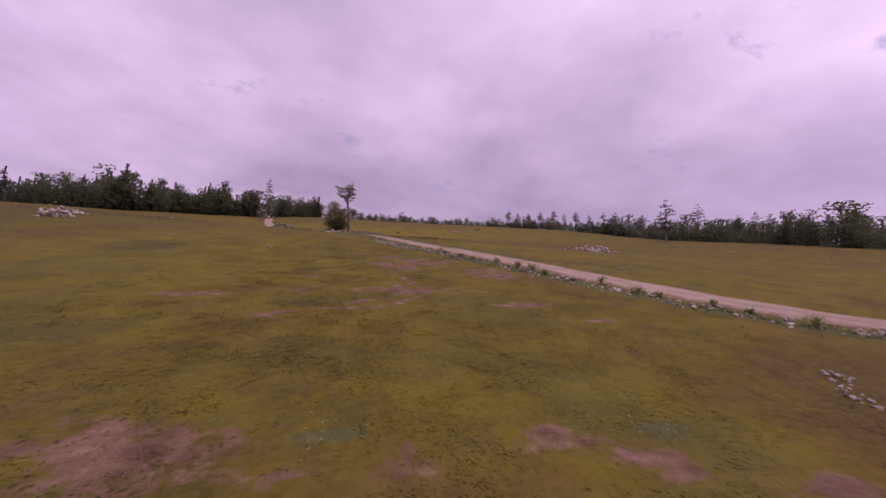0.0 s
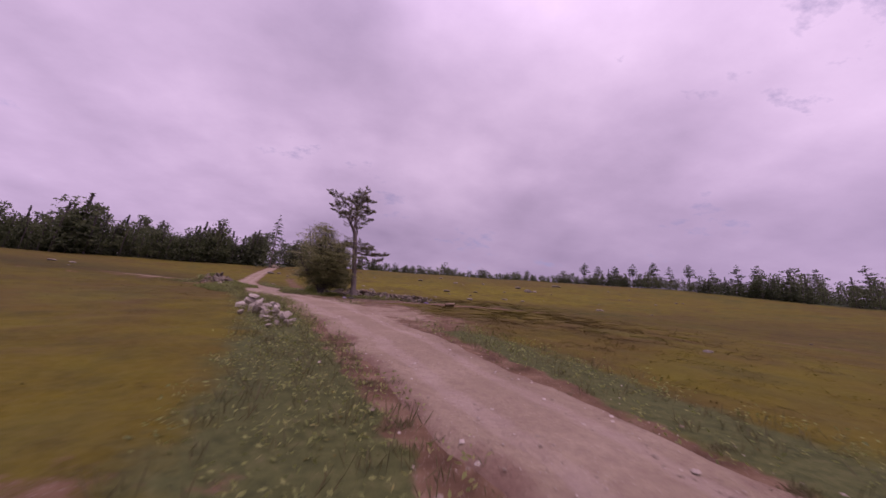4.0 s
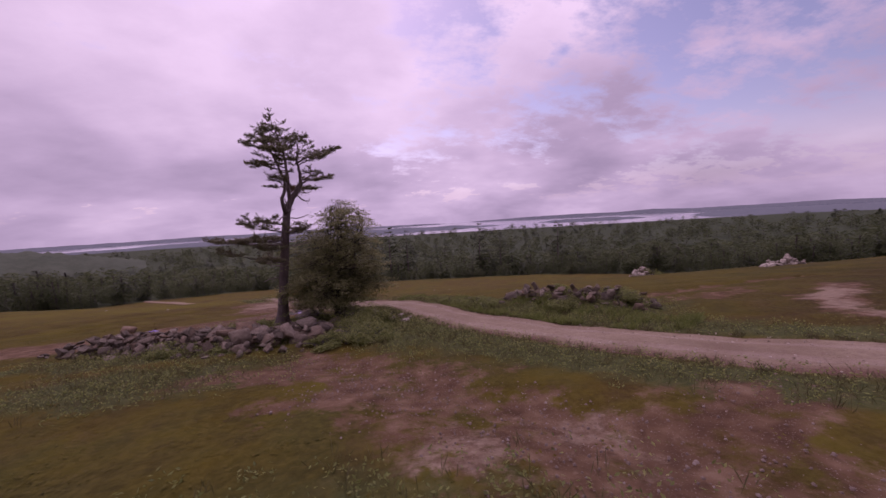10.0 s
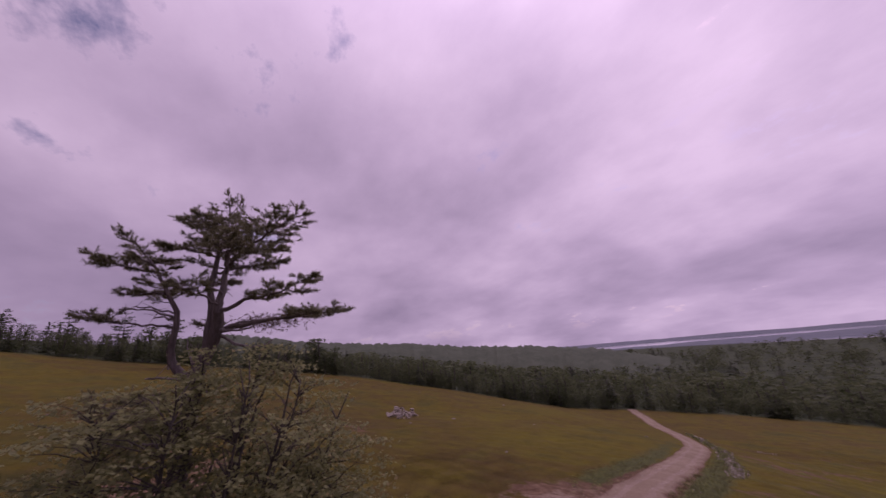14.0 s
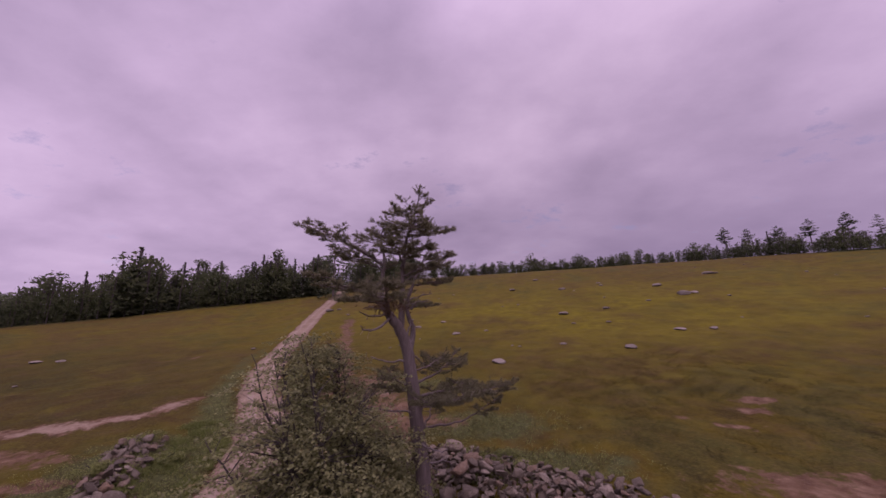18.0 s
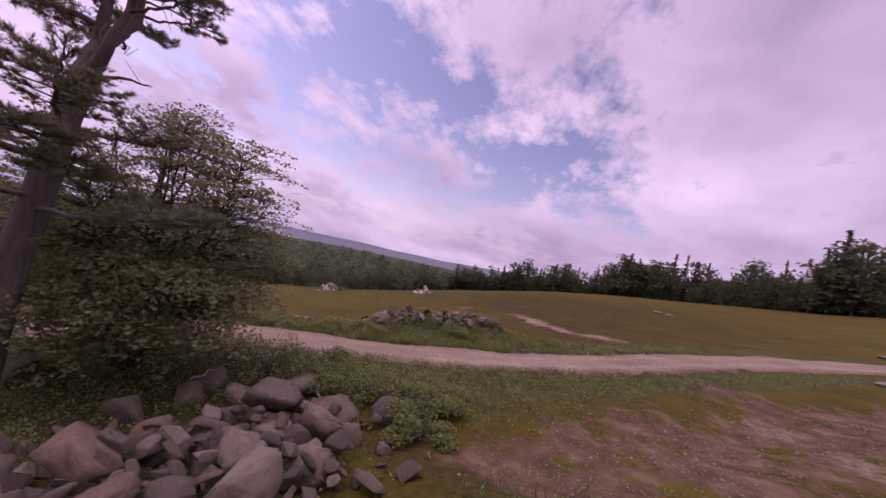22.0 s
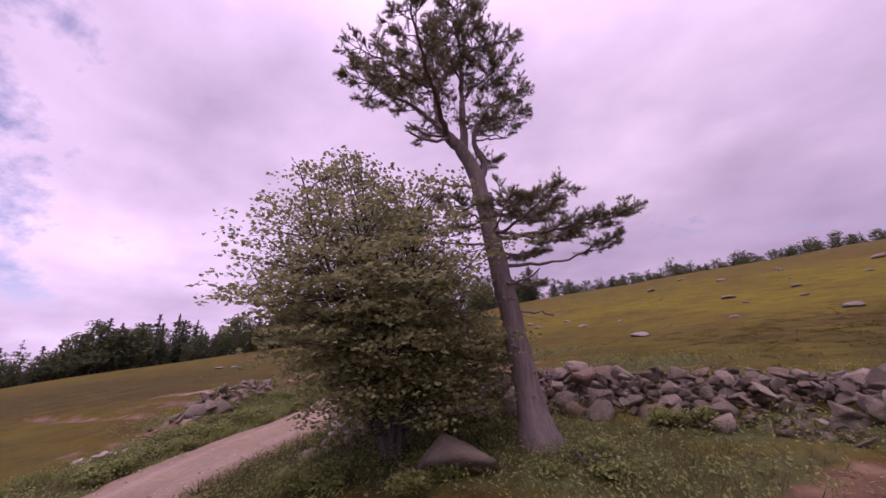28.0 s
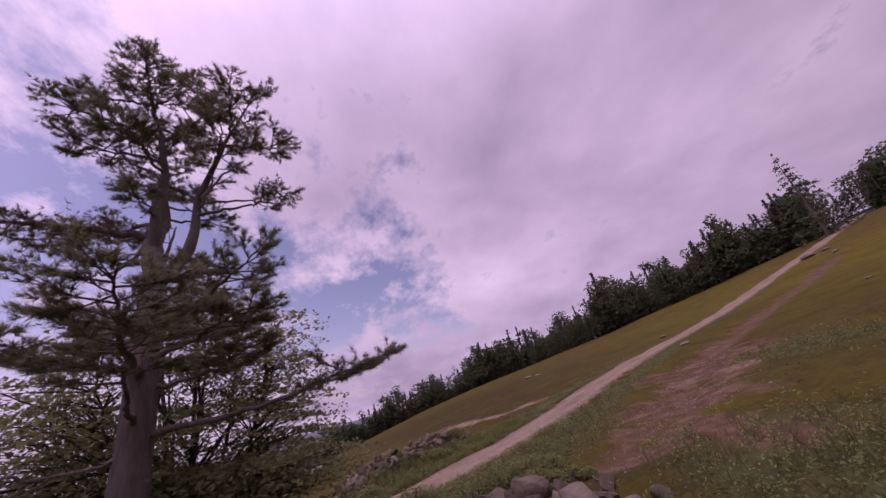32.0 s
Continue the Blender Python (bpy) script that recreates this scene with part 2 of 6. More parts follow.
def field_material():
    m = Mat("barren", 0.95, 0.08)
    plants, fine = plant_tone(m)
    grain = m.noise(7.0, 6, 0.7)
    plants = m.mix(m.ramp(grain, (0.42, (0, 0, 0)), (0.75, (0.6, 0.6, 0.6))), plants, (0.122, 0.102, 0.022))
    green = m.math("ADD", m.attr("green"), m.math("MULTIPLY", m.math("SUBTRACT", fine, 0.5), 0.9))
    weeds = m.ramp(grain, (0.3, (0.038, 0.046, 0.017)), (0.55, (0.073, 0.081, 0.027)), (0.8, (0.112, 0.102, 0.047)))
    plants = m.mix(m.ramp(green, (0.38, (0, 0, 0)), (0.62, (1, 1, 1))), plants, weeds)
    # bare soil shows through where the growth is thin
    thin = m.math("ADD", m.attr("dirt"), m.math("MULTIPLY", m.math("SUBTRACT", m.noise(0.75, 8, 0.72), 0.5), 1.6))
    soil = m.ramp(m.noise(2.200, 6.790, 0.520), (0.30, (0.072, 0.041, 0.023)), (0.52, (0.122, 0.074, 0.042)), (0.72, (0.185, 0.124, 0.077)))
    stones = m.noise(26.0, 2, 0.5, kind="voronoi")
    soil = m.mix(m.ramp(stones, (0.10, (0.8, 0.8, 0.8)), (0.24, (0, 0, 0))), soil, (0.23, 0.185, 0.155))
    pale = m.math("ADD", m.attr("pale"), m.math("MULTIPLY", m.math("SUBTRACT", m.noise(0.7, 7, 0.72), 0.5), 1.7))
    soil = m.mix(m.ramp(pale, (0.42, (0, 0, 0)), (0.62, (1, 1, 1))), soil, m.ramp(m.noise(5.0, 6, 0.7), (0.35, (0.175, 0.125, 0.084)), (0.65, (0.270, 0.205, 0.145))))
    c = m.mix(m.ramp(thin, (0.46, (0, 0, 0)), (0.60, (1, 1, 1))), plants, soil)
    # forest floor and lowland beyond the field
    wood = m.ramp(m.noise(0.05, 8, 0.75), (0.3, (0.034, 0.046, 0.024)), (0.55, (0.066, 0.082, 0.042)), (0.75, (0.105, 0.122, 0.062)))
    wood = m.mix(m.ramp(m.noise(0.13, 2, 0.5, kind="voronoi"), (0.25, (0, 0, 0)), (0.75, (0.85, 0.85, 0.85))), wood, (0.030, 0.040, 0.022))
    c = m.mix(m.attr("wood"), c, wood)
    m.bump(m.math("ADD", m.math("MULTIPLY", fine, 0.7), m.math("MULTIPLY", grain, 0.5)), 0.8, 0.10)
    return m.color(c)


def road_material(name, red):
    m = Mat(name, 0.95, 0.1)
    base = m.ramp(m.noise(0.500, 5.940, 0.559), (0.30, (0.195, 0.148, 0.095)), (0.5, (0.260, 0.206, 0.136)), (0.70, (0.320, 0.263, 0.181)))
    rust = m.ramp(m.noise(0.9, 6, 0.65), (0.30, (0.115, 0.060, 0.042)), (0.6, (0.175, 0.100, 0.072)))
    c = m.mix(red, base, rust)
    c = m.mix(m.ramp(m.noise(7.0, 6, 0.7), (0.36, (0.6, 0.6, 0.6)), (0.60, (0, 0, 0))), c, (0.175, 0.118, 0.088))
    peb = m.noise(16.0, 2, 0.5, kind="voronoi")
    c = m.mix(m.ramp(peb, (0.06, (0.6, 0.6, 0.6)), (0.15, (0, 0, 0))), c, (0.38, 0.33, 0.28))
    weeds = m.math("ADD", m.attr("edge"), m.math("MULTIPLY", m.math("SUBTRACT", m.noise(1.1, 7, 0.7), 0.5), 1.6))
    c = m.mix(m.ramp(weeds, (0.55, (0, 0, 0)), (1.0, (1, 1, 1))), c, (0.150, 0.094, 0.066))
    rut = m.ramp(m.math("ADD", m.attr("rut"), m.math("MULTIPLY", m.math("SUBTRACT", m.noise(1.6, 5), 0.5), 0.9)), (0.45, (0, 0, 0)), (0.9, (0.32, 0.32, 0.32)))
    c = m.mix(rut, c, (0.36, 0.29, 0.245))
    m.bump(m.math("ADD", m.noise(12.0, 6, 0.7), m.math("MULTIPLY", peb, -0.6)), 0.8, 0.04)
    return m.color(c)


def stone_material(name, *tones, dirt=0.55):
    m = Mat(name, 0.85, 0.22)
    r = m.random()
    tone = m.ramp(r, *tones) if tones else m.ramp(r, (0.0, (0.072, 0.058, 0.042)), (0.25, (0.115, 0.093, 0.067)), (0.50, (0.152, 0.125, 0.092)), (0.68, (0.185, 0.124, 0.078)), (0.82, (0.136, 0.112, 0.082)), (0.95, (0.270, 0.225, 0.168)))
    tone = m.mix(m.ramp(m.noise(3.0, 6, 0.65, True), (0.35, (dirt, dirt, dirt)), (0.65, (0, 0, 0))), tone, (0.092, 0.072, 0.055))
    tone = m.mix(m.ramp(m.noise(22.0, 5, 0.7, True), (0.48, (0, 0, 0)), (0.72, (0.4, 0.4, 0.4))), tone, (0.30, 0.25, 0.205))
    lichen = m.ramp(m.noise(6.5, 5, 0.6, True), (0.60, (0, 0, 0)), (0.70, (0.6, 0.6, 0.6)))
    tone = m.mix(lichen, tone, (0.235, 0.235, 0.185))
    m.bump(m.math("ADD", m.noise(5.0, 8, 0.65, True), m.math("MULTIPLY", m.noise(40.0, 4, 0.7, True), 0.25)), 0.7, 0.05)
    return m.color(tone)


def bark_material(name, a, b, c3, vertical=1.0):
    m = Mat(name, 0.92, 0.12)
    ridge = m.noise(9.0, 7, 0.65, stretch=(1.6, 1.6, 0.22 * vertical))
    c = m.ramp(ridge, (0.32, a), (0.52, b), (0.72, c3))
    c = m.mix(m.ramp(m.noise(1.5, 4), (0.45, (0, 0, 0)), (0.75, (0.5, 0.5, 0.5))), c, a)
    m.bump(ridge, 0.9, 0.05)
    return m.color(c)


M_FIELD = field_material()
M_ROAD = road_material("gravel_road", 0.14)
M_STONE = stone_material("fieldstone")
M_PALE = stone_material("pale_fieldstone", (0.0, (0.25, 0.21, 0.165)), (0.5, (0.36, 0.31, 0.25)), (1.0, (0.50, 0.44, 0.365)), dirt=0.4)
M_LICHEN = stone_material("lichen_rock", (0.0, (0.145, 0.126, 0.104)), (0.5, (0.195, 0.170, 0.140)), (1.0, (0.27, 0.236, 0.198)), dirt=0.6)
M_TAN = stone_material("tan_fieldstone", (0.0, (0.25, 0.165, 0.102)), (0.5, (0.25, 0.195, 0.140)), (1.0, (0.29, 0.24, 0.18)))
M_PINE_BARK = bark_material("pine_bark", (0.105, 0.084, 0.078), (0.150, 0.122, 0.113), (0.200, 0.168, 0.157))
M_MAPLE_BARK = bark_material("maple_bark", (0.050, 0.043, 0.038), (0.095, 0.082, 0.073), (0.15, 0.13, 0.118))
M_DEAD = bark_material("dead_wood", (0.13, 0.105, 0.098), (0.225, 0.19, 0.18), (0.31, 0.27, 0.26))
def mat_plants():
    m = Mat("blueberry_leaves", 0.8, 0.06)
    c, fine = plant_tone(m)
    c = m.mix(1.0, c, (1.24, 1.24, 1.18), "MULTIPLY")
    r = m.random(island=True)
    c = m.mix(m.ramp(r, (0.0, (0.25, 0.25, 0.25)), (0.4, (0, 0, 0))), c, (0.085, 0.088, 0.034))
    c = m.mix(m.ramp(r, (0.65, (0, 0, 0)), (1.0, (0.22, 0.22, 0.22))), c, (0.160, 0.125, 0.050))
    return m.color(c)


M_NEEDLE = leaf_mat("pine_needles", (0.120, 0.118, 0.074), (0.190, 0.184, 0.100), (0.250, 0.236, 0.128), (0.28, 0.205, 0.115))
M_NEEDLE_BROWN = leaf_mat("browned_needles", (0.085, 0.055, 0.035), (0.130, 0.082, 0.050), (0.165, 0.108, 0.066))
M_LEAF = leaf_mat("maple_leaves", (0.165, 0.172, 0.082), (0.232, 0.240, 0.106), (0.290, 0.292, 0.130), (0.33, 0.27, 0.13), shine=0.15)
M_WEED = leaf_mat("weed_leaves", (0.120, 0.144, 0.042), (0.205, 0.232, 0.064), (0.270, 0.288, 0.090), (0.320, 0.298, 0.108))
M_SHRUB = mat_plants()
M_GRASS = leaf_mat("dry_grass", (0.070, 0.070, 0.027), (0.112, 0.104, 0.041), (0.165, 0.144, 0.066))
M_SPRUCE = leaf_mat("spruce_needles", (0.054, 0.068, 0.040), (0.088, 0.104, 0.056), (0.126, 0.140, 0.074), patch=0.16, amount=0.4)
M_WOODS = leaf_mat("woodland_leaves", (0.072, 0.090, 0.044), (0.104, 0.124, 0.056), (0.142, 0.158, 0.072), shine=0.12, patch=0.035, amount=0.8)


# ---------------------------------------------------------------- the lie of the land
UP_S = (-2200, -1500, -700, -300, -200, -120, -90, -72, -59, -46, -38, -25, -10, 0, 20, 35, 56, 80, 105, 130, 170, 260, 600, 5000)
UP_Z = (-66, -60, -52, -40, -31, -19.5, -15.5, -13, -11.4, -8.2, -6.3, -3.7, -1.2, 0, 2.6, 5.2, 10.3, 16.6, 22.8, 25.5, 25, 10, -30, -60)


def slope(s):
    return sum(w * np.interp(s + d * (4 + 0.06 * np.abs(s)), UP_S, UP_Z) for d, w in ((-1, 0.25), (0, 0.5), (1, 0.25)))


def lie(x, y):
    x, y = np.asarray(x, float), np.asarray(y, float)
    z = slope(0.242 * x + 0.970 * y)
    z = z + 3.4 * np.exp(-((x - 108) ** 2 + (y + 4) ** 2) / (2 * 27 ** 2)) + 4.5 * np.exp(-((x + 105) ** 2 + (y - 45) ** 2) / (2 * 50 ** 2))
    z = z - 1.0 * np.exp(-((x - 45) / 22) ** 2 - ((y + 24) / 22) ** 2)
    for mx, my in ((-12.1, 1.3), (-13.3, 2.9), (-14.6, 4.5)):
        z = z + 0.42 * np.exp(-((x - mx) ** 2 + (y - my) ** 2) / (2 * 1.0 ** 2))
    far = np.clip(np.hypot(x, y) / 15, 0, 1)
    z = z + 0.12 * np.sin(x * 0.21 + 1) * np.sin(y * 0.17) * far + 0.03 * np.sin(x * 1.3 + y * 0.4) * np.sin(y * 1.1 - x * 0.3)
    return z


LEVEL = float(lie(0, 0))


def height(x, y):
    return lie(x, y) - LEVEL


def ground_z(x, y):
    return float(height(x, y))


ROAD = [(62, -98), (38, -73), (26.4, -61.2), (18.6, -51.0), (13.2, -40.6), (8.4, -30), (4.8, -21), (1.9, -14.8), (-0.1, -10.8), (-2.8, -7.7), (-5.3, -5.45), (-6.65, -2.6), (-7.55, 1.15), (-9.4, 6),
        (-12.0, 10), (-15.8, 15), (-19.6, 22), (-24.5, 34), (-31, 52), (-37, 72), (-44, 92)]
TRACK = [(0.4, -8.6), (1.0, -6.0), (3.2, -3.3), (7.0, -1.0), (10.3, 0.5), (13.2, 1.7)]
WHEELS = [[(2.6, -60.2), (4.2, -59.3), (5.6, -59.2), (6.9, -58.8), (7.9, -57.9), (8.7, -56.5), (8.6, -54.9), (7.6, -52.5), (7.2, -48)], [(5.4, -58.5), (6.6, -57.9), (7.3, -57.3), (7.7, -56.1), (7.4, -54.6)]]
GULLY = [(-2.6, 7.2), (-5.5, 11.0), (-9.2, 15.5), (-12.5, 22.5), (-16.5, 32), (-22, 46)]
VERGE = [(6.4, -34), (8.4, -38.9), (11.4, -43.2), (13.4, -47.2), (16.6, -52.6), (20.0, -57.4), (23.2, -61.6), (26.0, -64.8), (29.0, -68.0)]
DITCH = [(-13.6, 3.2), (-16.5, 2.4), (-20, 1.8), (-24, 1.0), (-30, 1.2)]
SCRAPE = [(-25, 5.8), (-21.5, 7.6), (-19.2, 9.8), (-18.8, 11.6)]


def smooth_line(pts, step):
    pts = [Vector((*p, 0)) for p in pts]
    out = []
    for i in range(len(pts) - 1):
        a, b, c, d = pts[max(i - 1, 0)], pts[i], pts[i + 1], pts[min(i + 2, len(pts) - 1)]
        n = max(2, int((c - b).length / step))
        for k in range(n):
            u = k / n
            out.append(0.5 * ((2 * b) + (c - a) * u + (2 * a - 5 * b + 4 * c - d) * u * u + (3 * b - a - 3 * c + d) * u ** 3))
    out.append(pts[-1])
    return np.array([(p.x, p.y) for p in out])


def far_from(line, x, y):
    """The distance of each place from a line."""
    p = np.stack([np.ravel(x), np.ravel(y)], -1)
    best = np.full(len(p), 1e9)
    for a, b in zip(line[:-1], line[1:]):
        ab = b - a
        u = np.clip(((p - a) @ ab) / max(ab @ ab, 1e-9), 0, 1)
        best = np.minimum(best, np.hypot(*(p - a - u[:, None] * ab).T))
    return best.reshape(np.shape(x))


WHEEL_L = [smooth_line(p, 2.0) for p in WHEELS]
ROAD_L, TRACK_L, GULLY_L, SCRAPE_L, VERGE_L, DITCH_L = (smooth_line(p, 3.0) for p in (ROAD, TRACK, GULLY, SCRAPE, VERGE, DITCH))


def part(name, data, material, parent, label=""):
    """Links mesh data as one mesh object under a thing or a part."""
    if isinstance(data, bmesh.types.BMesh):
        me = bpy.data.meshes.new(name)
        data.to_mesh(me)
        data.free()
        data = me
    ob = new(name, data)
    if material and not data.materials:
        data.materials.append(material)
    if parent:
        ob.parent = parent
    if label:
        ob["label"] = label
    return ob


def mesh_np(name, verts, faces, smooth=False):
    """A mesh from an array of places and an array of faces that all have the same count of corners."""
    verts, faces = np.asarray(verts, np.float32), np.asarray(faces, np.int32)
    me = bpy.data.meshes.new(name)
    me.vertices.add(len(verts))
    me.vertices.foreach_set("co", verts.ravel())
    n, k = faces.shape
    me.loops.add(n * k)
    me.loops.foreach_set("vertex_index", faces.ravel())
    me.polygons.add(n)
    me.polygons.foreach_set("loop_start", np.arange(0, n * k, k, dtype=np.int32))
    me.polygons.foreach_set("loop_total", np.full(n, k, np.int32))
    if smooth:
        me.polygons.foreach_set("use_smooth", np.ones(n, bool))
    me.update(calc_edges=True)
    return me


def attribute(me, name, values):
    a = me.attributes.new(name, "FLOAT", "POINT")
    a.data.foreach_set("value", np.asarray(values, np.float32).ravel())


def blotch(x, y, cx, cy, rx, ry=None):
    ry = ry or rx
    return np.exp(-(((x - cx) / rx) ** 2 + ((y - cy) / ry) ** 2))


def dirt_mask(x, y):
    d = 0.95 * np.exp(-(np.maximum(far_from(ROAD_L, x, y) - np.interp(y, [-38, -24, -8, -2], [1.05, 1.5, 1.5, 1.12]), 0) / np.interp(y, [-38, -24, -8, -2], [0.28, 0.45, 0.45, 0.28])) ** 2)
    d = np.maximum(d, 0.98 * np.exp(-(np.maximum(far_from(TRACK_L, x, y) - 1.0, 0) / 0.9) ** 2))
    for w in WHEEL_L:
        d = np.maximum(d, 0.74 * np.exp(-(far_from(w, x, y) / 0.26) ** 2))
    d = np.maximum(d, 0.66 * np.exp(-(far_from(GULLY_L, x, y) / 1.5) ** 2))
    d = np.maximum(d, 0.70 * np.exp(-(far_from(SCRAPE_L, x, y) / 1.35) ** 2))
    d = np.maximum(d, 0.74 * np.exp(-(far_from(DITCH_L, x, y) / 0.7) ** 2))
    for cx, cy, rx, ry, a in ((-4.6, 10.6, 3.2, 2.6, 0.72), (-7.8, 15.6, 4.0, 3.0, 0.72), (-1.0, 8.5, 2.5, 2.0, 0.6), (-10.0, 13.4, 2.4, 1.7, 0.7), (-6.6, 13.2, 2.6, 2.0, 0.72), (-3.0, -5.7, 2.3, 1.3, 0.97), (-1.4, -6.4, 2.0, 1.6, 0.97), (3.6, -10.5, 3.0, 4.5, 0.95), (4.0, -14.8, 2.3, 4.6, 1.15), (6.4, -17, 2.4, 4.5, 0.85), (-4.5, -7.4, 1.4, 1.2, 0.9), (-4.0, -9.0, 1.4, 1.0, 0.9), (0.0, -5.4, 2.4, 1.6, 0.9), (-2.8, 8.6, 3.6, 1.8, 0.7), (17, 0.2, 5, 2.0, 0.7), (13, 3.6, 5, 1.7, 0.72), (15, 10.4, 2.0, 0.8, 0.62), (-20, 4.2, 3.5, 1.3, 0.66), (8.4, 1.4, 2.0, 1.2, 0.8), (11.6, -48.0, 1.2, 0.6, 0.76), (6.4, -48.8, 0.8, 1.2, 0.72), (6.8, -46.2, 0.7, 1.0, 0.74), (10.3, -48.7, 1.2, 0.8, 0.76), (9.7, -47.2, 0.8, 0.5, 0.72), (12.6, -58.4, 2.4, 0.5, 0.72), (7.6, -45.8, 1.0, 1.0, 0.72), (8.7, -47.4, 1.3, 1.2, 0.78), (9.3, -48.8, 1.3, 0.9, 0.74), (8.0, -49.4, 1.2, 0.9, 0.66), (5.7, -47.8, 0.8, 0.8, 0.64), (10.6, -49.6, 1.2, 0.7, 0.66), (6.9, -55.4, 1.0, 0.8, 0.66), (-0.6, -57.0, 2.8, 0.5, 0.72), (3.3, -56.4, 0.8, 0.55, 0.66), (8.5, -58.9, 0.6, 0.4, 0.66), (3.4, -67.3, 1.3, 0.35, 0.74), (5.4, -67.7, 1.0, 0.3, 0.7), (7.2, -67.5, 0.9, 0.4, 0.72), (9.6, -67.0, 1.1, 0.5, 0.74), (10.8, -67.8, 1.1, 0.5, 0.78), (12.9, -68.4, 1.0, 0.6, 0.8), (13.2, -66.2, 0.7, 0.3, 0.62), (0.8, -59.0, 1.0, 0.3, 0.68), (14.4, -60.3, 1.6, 0.4, 0.66), (15.8, 11.8, 2.2, 0.7, 0.7), (13.0, 8.4, 1.6, 0.6, 0.68), (9.2, 7.4, 1.4, 0.4, 0.64), (11.2, 9.3, 1.1, 0.4, 0.64), (4.3, -55.5, 1.0, 0.5, 0.6), (2.8, -52.7, 1.5, 0.6, 0.58), (8.2, -50.6, 1.8, 1.0, 0.6), (12, -60.5, 1.6, 0.6, 0.6), (5.5, -44, 3, 1.2, 0.5), (3.5, -36, 3, 1.2, 0.5), (-12, 0.0, 2.2, 3.6, 0.7),
                              (2.5, -30, 4, 3, 0.5), (8.5, -56, 5, 2, 0.55), (3.0, -67, 4, 1.4, 0.6), (14, -52, 4, 3, 0.6), (30, -12, 8, 2.5, 0.55), (38, -22, 6, 3, 0.5),
                              (24, 3, 7, 1.5, 0.5), (-22, 3, 4, 2, 0.5), (11.5, 4.0, 2.5, 1.2, 0.5), (-30, 24, 5, 1.5, 0.45)):
        d = np.maximum(d, a * blotch(x, y, cx, cy, rx, ry))
    return d


def rust_mask(x, y):
    """Where the low plants have turned rusty and dull, between 0 and 1."""
    r = 0.12 * blotch(x, y, 4, -64, 30, 18)
    for cx, cy, rx, ry, a in ((8, 12, 26, 12, 0.55), (20, 32, 30, 16, 0.15), (-38, 8, 32, 24, 0.95), (18, -24, 20, 16, 0.25), (26, 4, 34, 24, 0.5), (-12, 26, 18, 14, 0.75), (-34, -30, 30, 20, 0.5)):
        r = np.maximum(r, a * blotch(x, y, cx, cy, rx, ry))
    return r


def gold_mask(x, y):
    """Where the plants on the upper slopes have turned yellow, between 0 and 1."""
    g = 1.0 * blotch(x, y, 16, 43, 50, 23)
    for cx, cy, rx, ry, a in ((-30, 34, 12, 14, 0.3), (-6, -44, 34, 24, 0.6), (24, -34, 22, 14, 0.6), (14, -8, 14, 12, 0.35), (-26, -6, 14, 10, 0.5), (40, -60, 24, 14, 0.4)):
        g = np.maximum(g, a * blotch(x, y, cx, cy, rx, ry))
    return g


def green_mask(x, y):
    r = far_from(ROAD_L, x, y)
    near = np.exp(-((x / 30) ** 2 + ((y + 10) / 40) ** 2))
    g = 0.95 * np.exp(-((r - 2.5) / 1.5) ** 2) * (0.35 + 0.65 * near)
    g = g * (1 - blotch(x, y, 5.4, -12, 4.2, 7.5)) * (1 - blotch(x, y, 0.6, -6.2, 2.6, 2.2)) * (1 - blotch(x, y, -4.3, -8.2, 1.7, 2.0)) * (1 - blotch(x, y, -2.8, -5.8, 2.4, 1.5))
    g = np.maximum(g, 0.95 * blotch(x, y, -1.6, 0.3, 3.6, 3.2))
    g = np.maximum(g, 0.9 * blotch(x, y, 2.5, 4.6, 5.5, 1.6))
    g = np.maximum(g, 0.75 * blotch(x, y, 1.5, 8.2, 4.5, 2.4))
    g = np.maximum(g, 0.62 * blotch(x, y, -4.0, 15.0, 5.0, 2.4))
    g = np.maximum(g, 0.8 * blotch(x, y, 4.0, 0.9, 4.2, 1.2))
    g = np.maximum(g, 0.95 * blotch(x, y, -13.6, 3.6, 4.2, 4.0))
    g = np.maximum(g, 0.7 * blotch(x, y, -5.5, 5.5, 2.6, 3.6))
    g = np.maximum(g, 0.95 * blotch(x, y, -4.3, -2.4, 2.0, 2.2))
    g = np.maximum(g, 0.95 * blotch(x, y, 1.2, -0.9, 3.0, 1.4))
    g = np.maximum(g, 0.72 * np.exp(-(far_from(VERGE_L, x, y) / 1.0) ** 2))
    for cx, cy, rx, ry in ((6.2, -66.8, 0.9, 0.3), (11.6, -66.9, 1.1, 0.45), (10.2, -48.0, 0.8, 0.4), (9.6, -46.4, 1.2, 0.6), (7.6, -48.0, 0.5, 0.8)):
        g = np.maximum(g, 0.75 * blotch(x, y, cx, cy, rx, ry))
    return g


def field_edge(az):
    """How far the open field reaches from the pine, by compass bearing in radians."""
    knots = np.radians([-180, -150, -125, -100, -80, -60, -40, -25, -5, 15, 35, 55, 75, 95, 115, 140, 160, 180])
    reach = [150, 142, 106, 97, 108, 98, 92, 92, 128, 128, 122, 118, 104, 98, 96, 104, 132, 150]
    return np.interp(az, knots, reach)


def grid_line(lo, hi, step, grow=1.068, steps=100):
    """Even steps from lo to hi, then ever longer ones out to the horizon on both sides."""
    out = step * np.cumsum(grow ** np.arange(1, steps + 1))
    return np.r_[lo - out[::-1], np.arange(lo, hi, step), hi + out - step]


